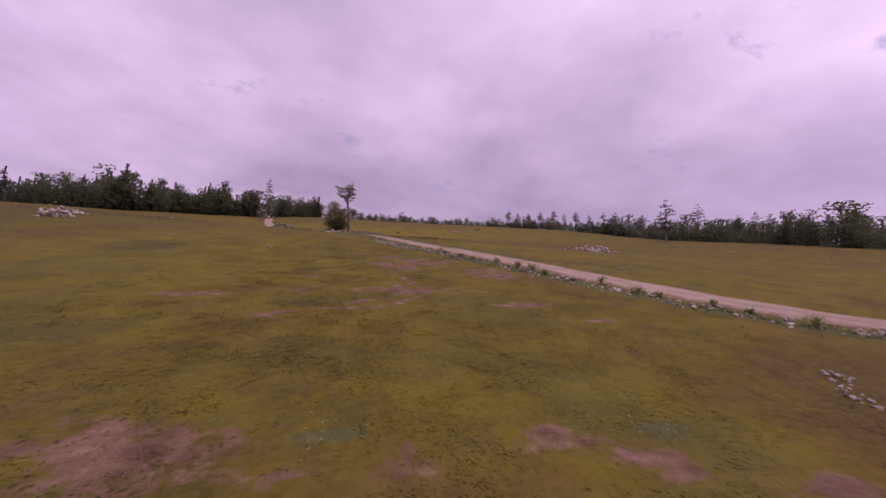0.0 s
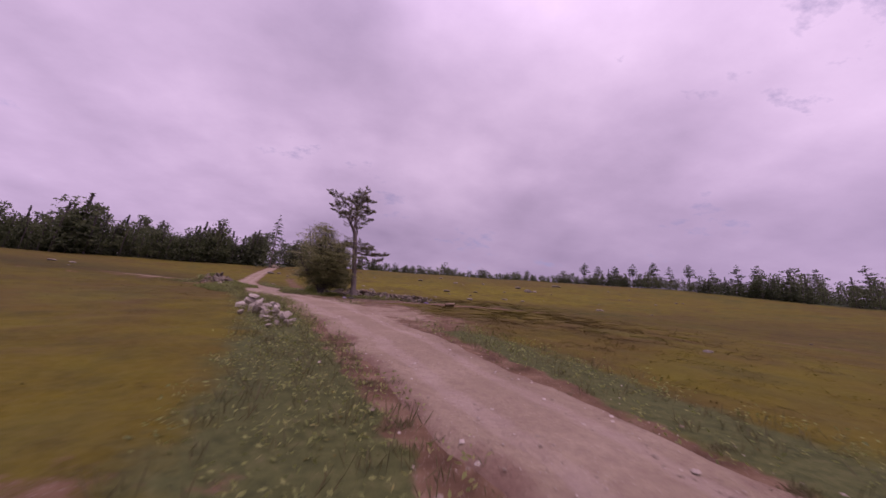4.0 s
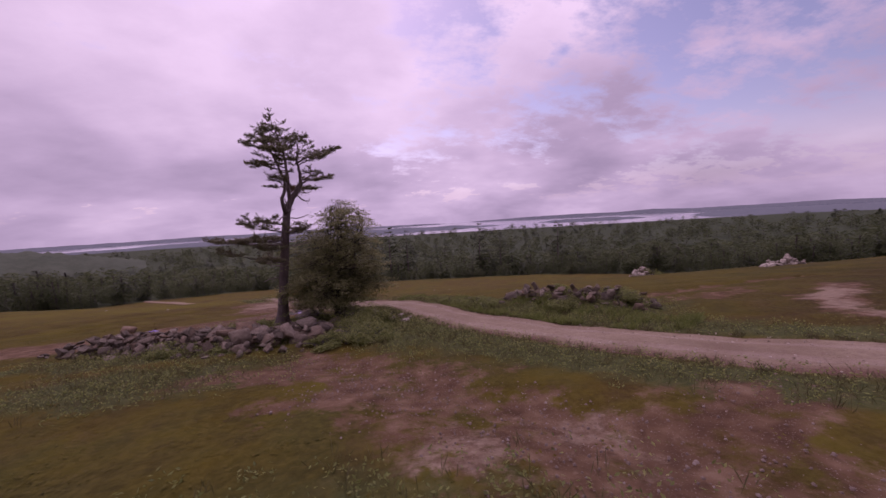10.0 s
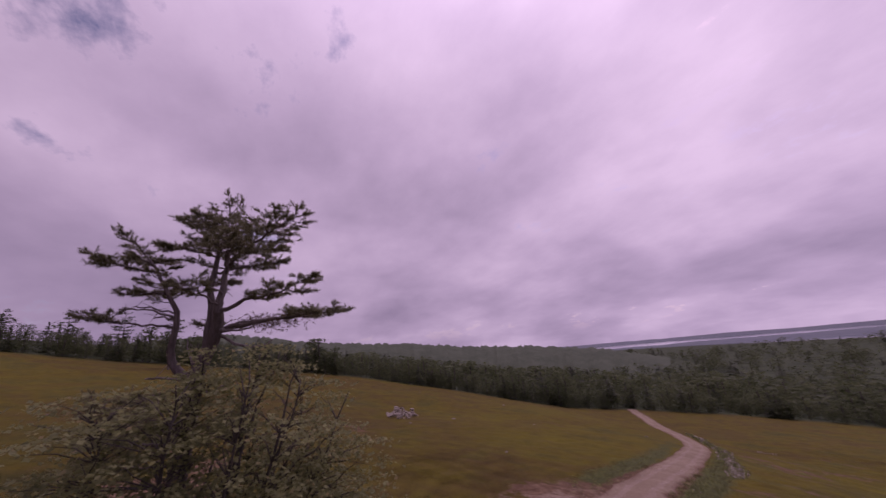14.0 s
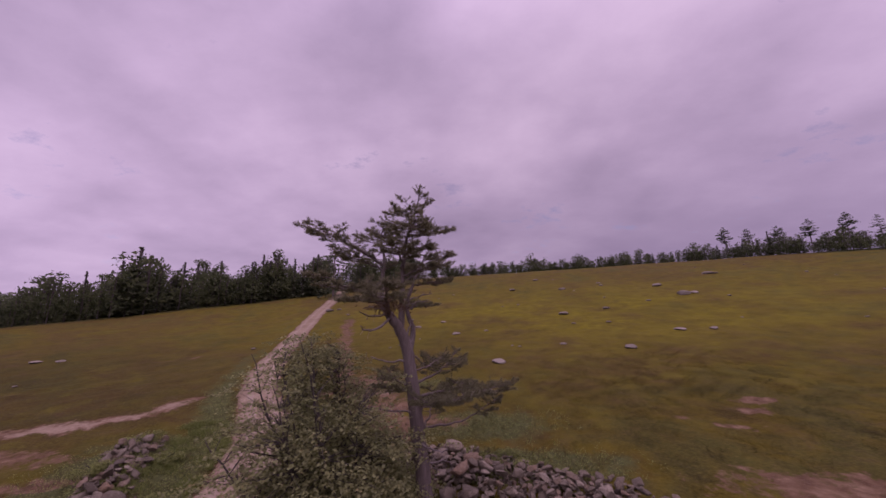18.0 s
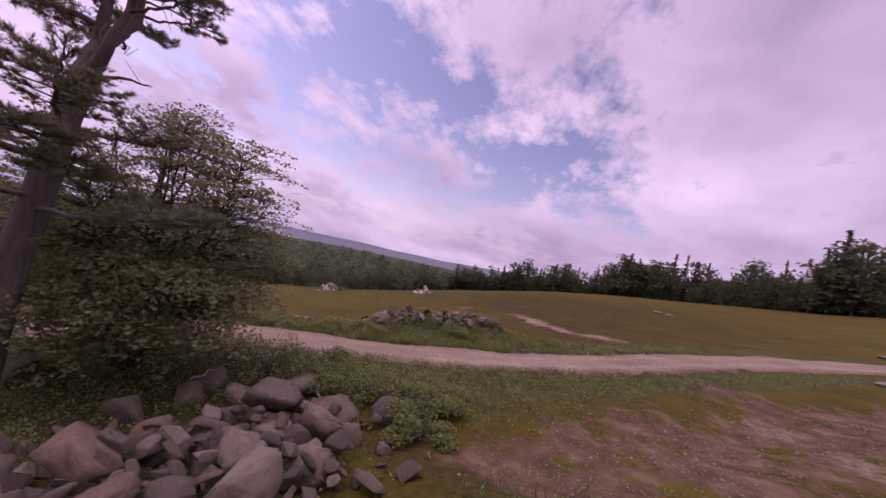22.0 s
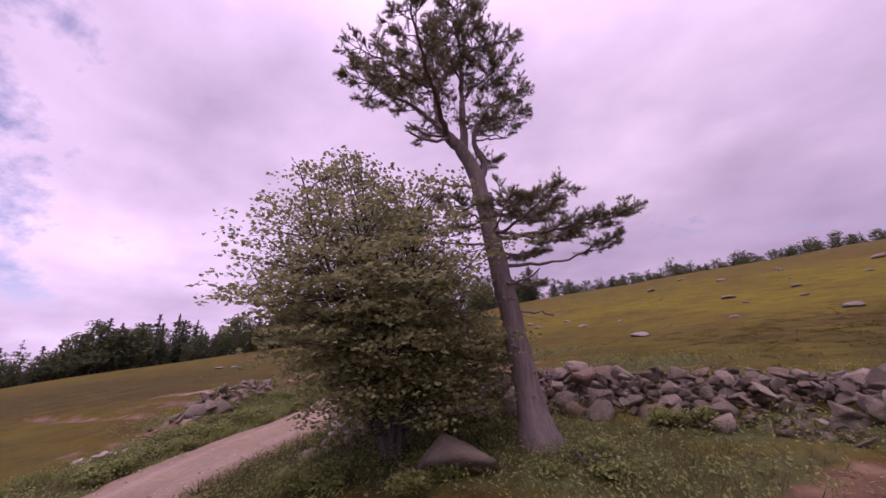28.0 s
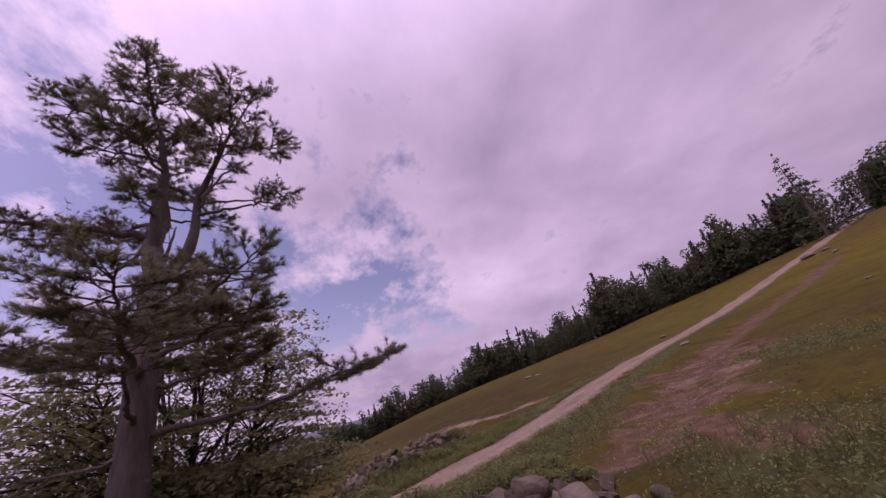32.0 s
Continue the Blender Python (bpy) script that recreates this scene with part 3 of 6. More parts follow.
def build_ground():
    ax, ay = grid_line(-30, 30, 0.4), grid_line(-76, 40, 0.4)
    n = len(ay)
    x, y = np.meshgrid(ax, ay, indexing="ij")
    z = height(x, y)
    road = far_from(ROAD_L, x, y)
    near = np.clip(1 - np.hypot(x, y) / 120, 0, 1)
    rough = 0.05 * np.sin(x * 2.1 + 3 * np.sin(y * 0.7)) * np.sin(y * 1.9 + 2 * np.sin(x * 0.6))
    z = z + rough * near * np.clip((road - 2) / 2, 0, 1)
    z = z - 0.06 * np.clip((1.7 - road) / 0.5, 0, 1)
    z = z - 0.05 * np.clip((1.5 - far_from(TRACK_L, x, y)) / 0.5, 0, 1)
    z = z - 0.18 * np.exp(-(far_from(GULLY_L, x, y) / 0.9) ** 2)
    z = z - 0.22 * np.exp(-(far_from(DITCH_L, x, y) / 0.45) ** 2)
    i = np.arange((len(ax) - 1) * (n - 1))
    r, c = i // (n - 1), i % (n - 1)
    f = np.stack([r * n + c, (r + 1) * n + c, (r + 1) * n + c + 1, r * n + c + 1], -1)
    me = mesh_np("ground", np.stack([x.ravel(), y.ravel(), z.ravel()], -1), f, True)
    attribute(me, "dirt", dirt_mask(x, y))
    attribute(me, "green", green_mask(x, y))
    attribute(me, "rust", rust_mask(x, y))
    attribute(me, "gold", gold_mask(x, y))
    attribute(me, "pale", np.maximum(0.60 * np.exp(-(far_from(SCRAPE_L, x, y) / 1.2) ** 2), np.maximum(0.5 * blotch(x, y, -6.6, 13.2, 3.2, 1.8), 0.72 * np.maximum(blotch(x, y, 4.2, -15, 3.2, 7.0), np.maximum(np.maximum(blotch(x, y, -2.8, -6.0, 2.6, 1.6), blotch(x, y, 0.6, -7.5, 2.6, 2.6)), 1.2 * blotch(x, y, -4.5, -7.4, 1.4, 1.2))))))
    out = np.hypot(x, y) - field_edge(np.arctan2(x, y))
    attribute(me, "wood", np.clip((out + 3) / 6, 0, 1))
    ob = part("ground", me, M_FIELD, None)
    tagged(ob, "sloping barren of low olive and rust-brown plants with bare patches", "ground", kind="structure")


def strip(name, line, half, material, label, lift, extra):
    """A road laid on the land along a line, with a ragged edge and two shallow ruts."""
    pts = smooth_line(line, 0.3)
    d = np.gradient(pts, axis=0)
    d /= np.linalg.norm(d, axis=1)[:, None]
    nrm = np.stack([-d[:, 1], d[:, 0]], -1)
    m, rng = 13, np.random.RandomState(len(line))
    across = np.linspace(-1, 1, m)
    wob = 1 + 0.16 * np.interp(np.arange(len(pts)), np.arange(0, len(pts) + 6, 6), rng.uniform(-1, 1, len(np.arange(0, len(pts) + 6, 6)))) + rng.normal(0, 0.035, len(pts))
    wob2 = 1 + 0.16 * np.interp(np.arange(len(pts)), np.arange(0, len(pts) + 4, 4), rng.uniform(-1, 1, len(np.arange(0, len(pts) + 4, 4)))) + rng.normal(0, 0.035, len(pts))
    w = np.where(across[None] < 0, wob[:, None], wob2[:, None]) * half * across[None]
    w = w * np.interp(pts[:, 1], [-40, -22], [0.95, 1.0])[:, None]
    w = w * (1 + extra * np.exp(-((pts[:, 1] + 12) / 5.5) ** 2))[:, None]
    xy = pts[:, None] + nrm[:, None] * w[..., None]
    z = height(xy[..., 0], xy[..., 1]) + lift + 0.03 * (1 - across ** 2)[None] - 0.035 * np.exp(-((np.abs(across) - 0.5) / 0.16) ** 2)[None]
    z -= 0.10 * (np.abs(across) > 0.95)[None]
    v = np.concatenate([xy, z[..., None]], -1).reshape(-1, 3)
    i = np.arange((len(pts) - 1) * (m - 1))
    r, c = i // (m - 1), i % (m - 1)
    me = mesh_np(name, v, np.stack([r * m + c, r * m + c + 1, (r + 1) * m + c + 1, (r + 1) * m + c], -1)[:, ::-1], True)
    attribute(me, "edge", np.tile(np.abs(across) ** 2, len(pts)))
    attribute(me, "rut", np.tile(np.exp(-((np.abs(across) - 0.42) / 0.16) ** 2), len(pts)))
    tagged(part(name, me, material, None), label, "road", kind="structure")


build_ground()
strip("road", ROAD, 1.38, M_ROAD, "pale gravel farm road climbing the slope", 0.03, 0.55)


# ---------------------------------------------------------------- builders
def tube(points, radii, sides=8):
    """Places and quads of a bent, tapering tube, closed at its tip."""
    p = np.asarray(points, float)
    t = np.gradient(p, axis=0)
    t /= np.linalg.norm(t, axis=1)[:, None] + 1e-9
    ref = np.array([0.0, 0.0, 1.0]) if abs(t[0, 2]) < 0.8 else np.array([1.0, 0.0, 0.0])
    verts, faces = [], []
    side = np.cross(t[0], ref)
    for k in range(len(p)):
        side = side - t[k] * (side @ t[k])
        side /= np.linalg.norm(side) + 1e-9
        up = np.cross(t[k], side)
        a = np.arange(sides) * 2 * math.pi / sides
        verts.append(p[k] + radii[k] * (np.cos(a)[:, None] * side + np.sin(a)[:, None] * up))
    for k in range(len(p) - 1):
        i = np.arange(sides)
        j = (i + 1) % sides
        faces.append(np.stack([k * sides + i, k * sides + j, (k + 1) * sides + j, (k + 1) * sides + i], -1))
    return np.concatenate(verts), np.concatenate(faces)


def join(pieces):
    vs, fs, n = [], [], 0
    for v, f in pieces:
        vs.append(v)
        fs.append(np.asarray(f) + n)
        n += len(v)
    return np.concatenate(vs), np.concatenate(fs)


def curve_points(knots, n, rng=None, jitter=0.0):
    k = np.asarray(knots, float)
    u = np.linspace(0, len(k) - 1, n)
    out = []
    for x in u:
        i = min(int(x), len(k) - 2)
        f = x - i
        a, b, c, d = k[max(i - 1, 0)], k[i], k[i + 1], k[min(i + 2, len(k) - 1)]
        out.append(0.5 * (2 * b + (c - a) * f + (2 * a - 5 * b + 4 * c - d) * f * f + (3 * b - a - 3 * c + d) * f ** 3))
    out = np.array(out)
    if rng is not None and jitter:
        out[1:-1] += rng.normal(0, jitter, out[1:-1].shape)
    return out


def needles(rng, places, ways, count, length, width):
    """Sprays of thin needles: count triangles at each place, round the way it points."""
    n = len(places)
    w = np.repeat(ways, count, 0) + rng.normal(0, 0.55, (n * count, 3))
    w /= np.linalg.norm(w, axis=1)[:, None] + 1e-9
    p = np.repeat(places, count, 0)
    l = length * rng.uniform(0.7, 1.2, (n * count, 1))
    s = np.cross(w, rng.normal(0, 1, w.shape))
    s /= np.linalg.norm(s, axis=1)[:, None] + 1e-9
    v = np.stack([p - s * width, p + s * width, p + w * l], 1).reshape(-1, 3)
    return v, np.arange(len(v)).reshape(-1, 3)


def leaves(rng, places, size, tilt=0.5, corners=((0, -0.5), (0.30, -0.25), (0.52, 0.02), (0.24, 0.12), (0.0, 0.58), (-0.24, 0.12), (-0.52, 0.02), (-0.30, -0.25))):
    """Flat lobed leaves, mostly facing up."""
    n = len(places)
    nrm = np.stack([rng.normal(0, tilt, n), rng.normal(0, tilt, n), np.ones(n)], -1)
    nrm /= np.linalg.norm(nrm, axis=1)[:, None]
    a = np.cross(nrm, rng.normal(0, 1, (n, 3)))
    a /= np.linalg.norm(a, axis=1)[:, None] + 1e-9
    b = np.cross(nrm, a)
    s = (size * rng.uniform(0.65, 1.25, n))[:, None, None]
    c = np.array(corners)
    v = places[:, None] + s * (c[None, :, :1] * a[:, None] + c[None, :, 1:] * b[:, None])
    k = len(c)
    return v.reshape(-1, 3), np.arange(n * k).reshape(-1, k)


def thing(name, label, category, place=(0, 0, 0), group="", kind=""):
    ob = new(name)
    ob.location = place
    return tagged(ob, label, category, group, kind)


# ---------------------------------------------------------------- the lone pine
PINE_TRUNK = [(0.12, -0.08, -0.4), (0.10, -0.10, 0.0), (0.07, -0.12, 0.35), (0.0, -0.18, 1.0), (-0.10, -0.29, 2.2), (-0.25, -0.39, 3.5), (-0.38, -0.46, 4.7), (-0.50, -0.54, 5.5), (-0.70, -0.74, 6.05), (-0.95, -0.88, 6.45), (-1.20, -0.90, 6.85)]
PINE_R = [0.46, 0.37, 0.285, 0.235, 0.208, 0.192, 0.178, 0.166, 0.145, 0.125, 0.10]
PINE_LIMBS = [  # knots, thickness, boughs, length of a bough, foliage from
    # leader, western stem and its pads
    ([(-0.66, -0.70, 5.95), (-0.60, -0.70, 6.8), (-0.60, -0.64, 7.7), (-0.50, -0.72, 8.6), (-0.25, -0.88, 9.45), (0.02, -0.82, 10.3)], 0.105, 24, 0.62, 0.50),
    ([(-1.18, -0.90, 6.8), (-1.22, -0.95, 7.4), (-1.12, -1.0, 8.1), (-1.2, -1.1, 8.8), (-1.15, -1.2, 9.3)], 0.092, 17, 0.66, 0.42),
    ([(-1.14, -1.0, 8.0), (-1.7, -1.4, 8.4), (-2.3, -2.0, 8.75), (-2.8, -2.5, 9.0)], 0.050, 19, 0.66, 0.30),
    ([(-1.15, -1.0, 7.9), (-1.8, -1.0, 8.15), (-2.4, -1.1, 8.4)], 0.036, 13, 0.60, 0.35),
    ([(-1.2, -0.9, 6.85), (-1.5, -1.5, 7.1), (-1.9, -2.2, 7.25), (-2.4, -2.85, 7.5)], 0.060, 19, 0.62, 0.32),
    ([(-1.22, -0.92, 7.0), (-1.75, -0.6, 7.25), (-2.1, -0.3, 7.4)], 0.030, 9, 0.46, 0.40),
    # long southern limb
    ([(-0.95, -0.95, 6.45), (-0.74, -1.8, 6.66), (-0.42, -2.9, 6.80), (-0.05, -4.1, 7.0)], 0.078, 22, 0.52, 0.46),
    ([(-0.62, -2.2, 6.71), (-1.0, -2.7, 6.74), (-1.35, -3.0, 6.78)], 0.030, 11, 0.46, 0.35),
    # the curved eastern stem
    ([(-0.50, -0.50, 5.35), (-0.46, -0.2, 5.6), (-0.47, 0.02, 6.05), (-0.60, 0.0, 6.8), (-0.42, 0.35, 7.6), (-0.25, 0.8, 8.3), (-0.05, 1.25, 8.95)], 0.122, 20, 0.60, 0.56),
    ([(-0.58, 0.0, 6.6), (-0.62, 0.6, 6.66), (-0.66, 1.1, 6.75), (-0.67, 1.6, 6.88)], 0.030, 9, 0.36, 0.55),
    ([(-0.42, 0.35, 7.5), (0.08, 0.7, 7.6), (0.5, 0.95, 7.68)], 0.032, 10, 0.50, 0.36),
    ([(-0.32, 0.65, 8.05), (-0.6, 1.2, 8.15), (-0.8, 1.6, 8.25)], 0.030, 10, 0.48, 0.36),
    ([(-0.25, 0.8, 8.3), (0.3, 1.0, 8.5), (0.7, 1.15, 8.65)], 0.028, 10, 0.48, 0.30),
    # boughs of the leader
    ([(-0.56, -0.66, 8.0), (-0.5, -1.4, 8.25), (-0.4, -2.1, 8.4)], 0.038, 13, 0.58, 0.34),
    ([(-0.50, -0.72, 8.6), (-0.2, -1.5, 8.85), (0.1, -2.1, 9.0)], 0.036, 13, 0.56, 0.32),
    ([(-0.60, -0.64, 7.7), (0.0, -0.7, 7.88), (0.6, -0.8, 8.0)], 0.034, 11, 0.52, 0.38),
    ([(-0.40, -0.8, 9.0), (0.2, -0.6, 9.15), (0.7, -0.35, 9.25)], 0.030, 11, 0.52, 0.30),
    ([(-0.50, -0.70, 8.5), (-0.3, 0.0, 8.75), (-0.1, 0.5, 8.85)], 0.032, 11, 0.52, 0.34),
    ([(-0.30, -0.88, 9.2), (-0.2, -0.4, 9.45), (-0.1, 0.0, 9.55)], 0.026, 9, 0.44, 0.30),
    ([(-0.25, -0.92, 9.3), (-0.2, -1.5, 9.45), (-0.2, -1.9, 9.5)], 0.026, 9, 0.46, 0.30),
    ([(-0.45, -0.75, 8.8), (-1.0, -0.6, 9.05), (-1.5, -0.4, 9.2)], 0.030, 11, 0.50, 0.32),
    ([(-0.62, -0.70, 6.6), (-0.3, -0.62, 6.68), (0.1, -0.6, 6.7)], 0.020, 7, 0.36, 0.40),
    # lower tiers
    ([(-0.30, -0.42, 3.9), (0.6, -0.05, 3.95), (1.4, 0.40, 4.1), (2.15, 0.80, 4.25)], 0.060, 24, 0.66, 0.36),
    ([(-0.24, -0.41, 3.3), (0.5, 0.0, 3.3), (1.2, 0.4, 3.45), (1.9, 0.8, 3.8)], 0.044, 9, 0.46, 0.68),
    ([(-0.22, -0.40, 3.1), (-0.2, 0.9, 3.15), (-0.25, 1.9, 3.3), (-0.27, 2.75, 3.5)], 0.045, 15, 0.48, 0.52),
    ([(-0.36, -0.45, 4.5), (0.1, 0.3, 4.6), (0.4, 0.9, 4.8), (0.6, 1.4, 5.1)], 0.045, 17, 0.56, 0.30),
    ([(-0.34, -0.43, 4.1), (0.2, 0.4, 4.1), (0.65, 0.95, 4.15), (0.9, 1.45, 4.2)], 0.050, 19, 0.60, 0.30),
    ([(-0.40, -0.46, 4.8), (0.0, 0.1, 4.9), (0.3, 0.6, 5.1)], 0.034, 12, 0.48, 0.30),
    ([(-0.30, -0.42, 3.9), (0.5, -0.8, 4.05), (1.2, -1.15, 4.25)], 0.040, 16, 0.60, 0.30),
    ([(-0.30, -0.42, 4.0), (0.1, -0.95, 4.1), (0.35, -1.35, 4.2)], 0.030, 11, 0.48, 0.35),
    ([(-0.35, -0.44, 4.3), (-0.6, -0.9, 4.4), (-0.8, -1.3, 4.55)], 0.030, 11, 0.48, 0.35),
    ([(-0.36, -0.45, 4.4), (-0.9, 0.0, 4.5), (-1.3, 0.4, 4.7)], 0.034, 12, 0.52, 0.35),
    ([(-0.30, -0.42, 3.7), (-0.1, 0.5, 3.75), (0.2, 1.2, 3.9)], 0.036, 14, 0.54, 0.34),
]
PINE_DEAD = [  # knots, thickness
    ([(-0.92, -0.90, 6.35), (-1.1, -1.4, 6.1), (-1.3, -1.85, 6.0), (-1.35, -2.05, 6.14)], 0.042),
    ([(-0.98, -0.92, 6.45), (-1.3, -1.3, 6.4), (-1.5, -1.75, 6.5)], 0.036),
    ([(-0.95, -0.90, 6.5), (-1.15, -1.5, 6.62), (-1.25, -1.9, 6.6)], 0.034),
    ([(-0.52, -0.50, 5.38), (-0.7, 0.0, 5.48), (-0.92, 0.3, 5.51)], 0.040),
    ([(-0.48, -0.50, 5.2), (-0.4, 0.05, 5.18), (-0.3, 0.35, 5.1)], 0.036),
    ([(-0.56, -0.56, 5.6), (-0.50, -0.36, 5.95), (-0.47, -0.28, 6.3)], 0.040),
    ([(-0.60, -0.02, 6.75), (-0.3, 0.3, 6.85), (0.05, 0.5, 6.88)], 0.026),
    ([(-0.60, 0.0, 6.8), (-0.85, 0.5, 6.95), (-0.95, 0.9, 6.95)], 0.026),
    ([(-0.56, 0.02, 6.9), (-0.2, 0.55, 7.1), (0.0, 0.9, 7.15)], 0.024),
    ([(-1.22, -0.94, 7.25), (-1.55, -0.7, 7.35), (-1.85, -0.55, 7.35)], 0.024),
    ([(-0.6, -0.66, 7.4), (-0.2, -0.9, 7.5), (0.1, -1.0, 7.6)], 0.022),
    ([(-0.45, -0.5, 5.1), (-0.95, -0.95, 5.15), (-1.35, -1.2, 5.3)], 0.036),
    ([(-0.12, -0.36, 2.3), (0.3, 0.0, 2.35), (0.6, 0.25, 2.25)], 0.036),
    ([(-0.18, -0.38, 2.9), (0.3, -0.7, 2.85), (0.7, -0.95, 2.95)], 0.034),
    ([(-0.28, -0.42, 3.75), (-0.85, -0.75, 3.8), (-1.4, -0.9, 3.95)], 0.032),
]


def build_pine():
    rng = np.random.RandomState(11)
    pine = thing("pine_tree", "tall wind-shaped pine with forked leaning trunk and flat needle pads", "tree")
    pts = curve_points(PINE_TRUNK, 46, rng, 0.008)
    rad = np.interp(np.linspace(0, 1, 46), np.linspace(0, 1, len(PINE_R)), PINE_R)
    v, f = tube(pts, rad, 18)
    ang = np.arctan2(v[:, 1] - np.repeat(pts[:, 1], 18), v[:, 0] - np.repeat(pts[:, 0], 18))
    flare = 1 + 0.22 * np.clip(1 - v[:, 2] / 0.6, 0, 1) * np.maximum(0, np.sin(ang * 4 + 0.6)) + rng.normal(0, 0.018, len(v))
    c = np.repeat(pts, 18, 0)
    v = c + (v - c) * flare[:, None]
    part("trunk", mesh_np("trunk", v, f, True), M_PINE_BARK, pine, "grey-brown furrowed bark")
    for knots, r, twigs, reach, start in PINE_LIMBS:
        knots = np.array(knots)
        high = np.clip((knots[:, 2:] - 6.0) / 1.2, 0, 1)
        knots += high * (knots - (-0.75, -0.75, 6.2)) * (-0.11, -0.11, -0.09)
        p = curve_points(knots, 16, rng, 0.018)
        limb = part("limb", mesh_np("limb", *tube(p, np.linspace(r, 0.008, 16) * (1 + rng.normal(0, 0.05, 16)), 8), True), M_PINE_BARK, pine)
        wood, spots, ways = [], [], []
        turn = rng.uniform(0, 6.28)
        for b in range(twigs):
            u = start + (1 - start) * ((b + rng.rand()) / twigs) ** 0.85
            i = min(u, 0.999) * 15
            a = p[int(i)] + (p[int(i) + 1] - p[int(i)]) * (i % 1)
            along = p[int(i) + 1] - p[max(int(i) - 1, 0)]
            along /= np.linalg.norm(along) + 1e-9
            turn += 2.4 + rng.normal(0, 0.3)
            out = np.array([math.cos(turn), math.sin(turn), rng.normal(0.04, 0.06)])
            out = out - along * (1, 1, 0) * (out @ along) * 0.6
            way = out / np.linalg.norm(out) + 0.65 * along * (1, 1, 0.25)
            if u > 0.95:
                way = along * (1, 1, 0.6) + 0.3 * out
            way /= np.linalg.norm(way)
            l = reach * rng.uniform(0.5, 1.2) * np.interp(u, [start, (1 + start) / 2, 1], [0.85, 1.1, 0.65])
            q = np.array([a, a + way * l * 0.5 + (0, 0, -0.04 * l), a + way * l + (0, 0, 0.06 * l)])
            wood.append(tube(q, [0.013, 0.009, 0.004], 4))
            for s in range(int(5 + l * 13)):
                w = rng.uniform(0.22, 1.0) ** 0.8
                c = q[0] + (q[1] - q[0]) * w * 2 if w < 0.5 else q[1] + (q[2] - q[1]) * (w - 0.5) * 2
                side = way + rng.normal(0, 0.8, 3) * (1, 1, 0.16) + (0, 0, 0.15)
                side /= np.linalg.norm(side)
                tl = rng.uniform(0.12, 0.28) * (1.15 - 0.4 * w)
                wood.append(tube(np.array([c, c + side * tl]), [0.005, 0.003], 3))
                m = rng.randint(3, 5)
                spots.append(c + side * tl * np.linspace(0.45, 1.0, m)[:, None] + rng.normal(0, 0.012, (m, 3)))
                ways.append(np.tile(side + (0, 0, 0.22), (m, 1)))
        part("twig_spray", mesh_np("twig_spray", *join(wood)), M_PINE_BARK, limb)
        part("needle_spray", mesh_np("needle_spray", *needles(rng, np.concatenate(spots), np.concatenate(ways), 19, 0.094, 0.0032)), M_NEEDLE, limb, "grey-olive long needles")
    # browned sprays under the southern limb
    spots = rng.normal(0, 1, (300, 3)) * (0.22, 0.5, 0.10) + (-0.65, -1.9, 6.62)
    part("browned_spray", mesh_np("browned_spray", *needles(rng, spots, rng.normal(0, 1, (300, 3)) * (1, 1, 0.4), 8, 0.11, 0.005)), M_NEEDLE_BROWN, pine, "rust-brown dying needles")
    for knots, r in PINE_DEAD:
        p = curve_points(knots, 9, rng, 0.018)
        pieces = [tube(p, np.linspace(r, 0.012, 9), 6)]
        for _ in range(3):
            i = rng.randint(3, 8)
            q = np.array([p[i], p[i] + rng.normal(0, 0.09, 3), p[i] + rng.normal(0, 0.17, 3)])
            pieces.append(tube(q, [0.011, 0.007, 0.003], 4))
        part("dead_branch", mesh_np("dead_branch", *join(pieces), True), M_DEAD, pine, "bare grey snapped branch")


build_pine()


# ---------------------------------------------------------------- the maple beside it
MAPLE = np.array([-2.5, -0.95, 0.0])
MAPLE_CROWN = [  # centre from the base, half widths, sprays
    ((0.1, -0.2, 1.9), (1.9, 1.9, 1.1), 390), ((0.2, 0.0, 0.95), (1.6, 1.5, 0.45), 100), ((0.3, 1.6, 1.8), (1.5, 1.5, 1.0), 160), ((-1.3, 0.3, 1.8), (1.2, 1.5, 0.9), 85),
    ((0.8, -1.3, 1.7), (1.4, 1.2, 0.9), 90), ((1.2, 0.9, 1.7), (1.2, 1.3, 1.0), 130), ((-0.2, -0.5, 3.2), (2.0, 2.3, 0.9), 95), ((1.0, -1.2, 3.2), (1.4, 1.4, 0.9), 50), ((0.7, 0.9, 2.9), (1.4, 1.4, 0.8), 60), ((-0.9, 1.0, 3.1), (1.4, 1.5, 0.9), 70),
    ((-0.4, -0.8, 4.2), (1.7, 1.9, 0.8), 75), ((-0.4, 0.8, 4.1), (1.5, 1.4, 0.8), 62), ((1.0, -1.3, 3.5), (1.3, 1.4, 0.9), 60), ((0.7, -2.1, 2.5), (1.3, 1.0, 0.9), 75), ((-0.5, -0.8, 5.1), (1.3, 1.6, 0.65), 55), ((-0.3, 1.2, 4.6), (1.4, 1.2, 0.8), 55), ((-0.6, 0.2, 5.1), (1.1, 1.1, 0.55), 40), ((-0.5, -0.5, 5.75), (0.7, 0.9, 0.32), 22)]
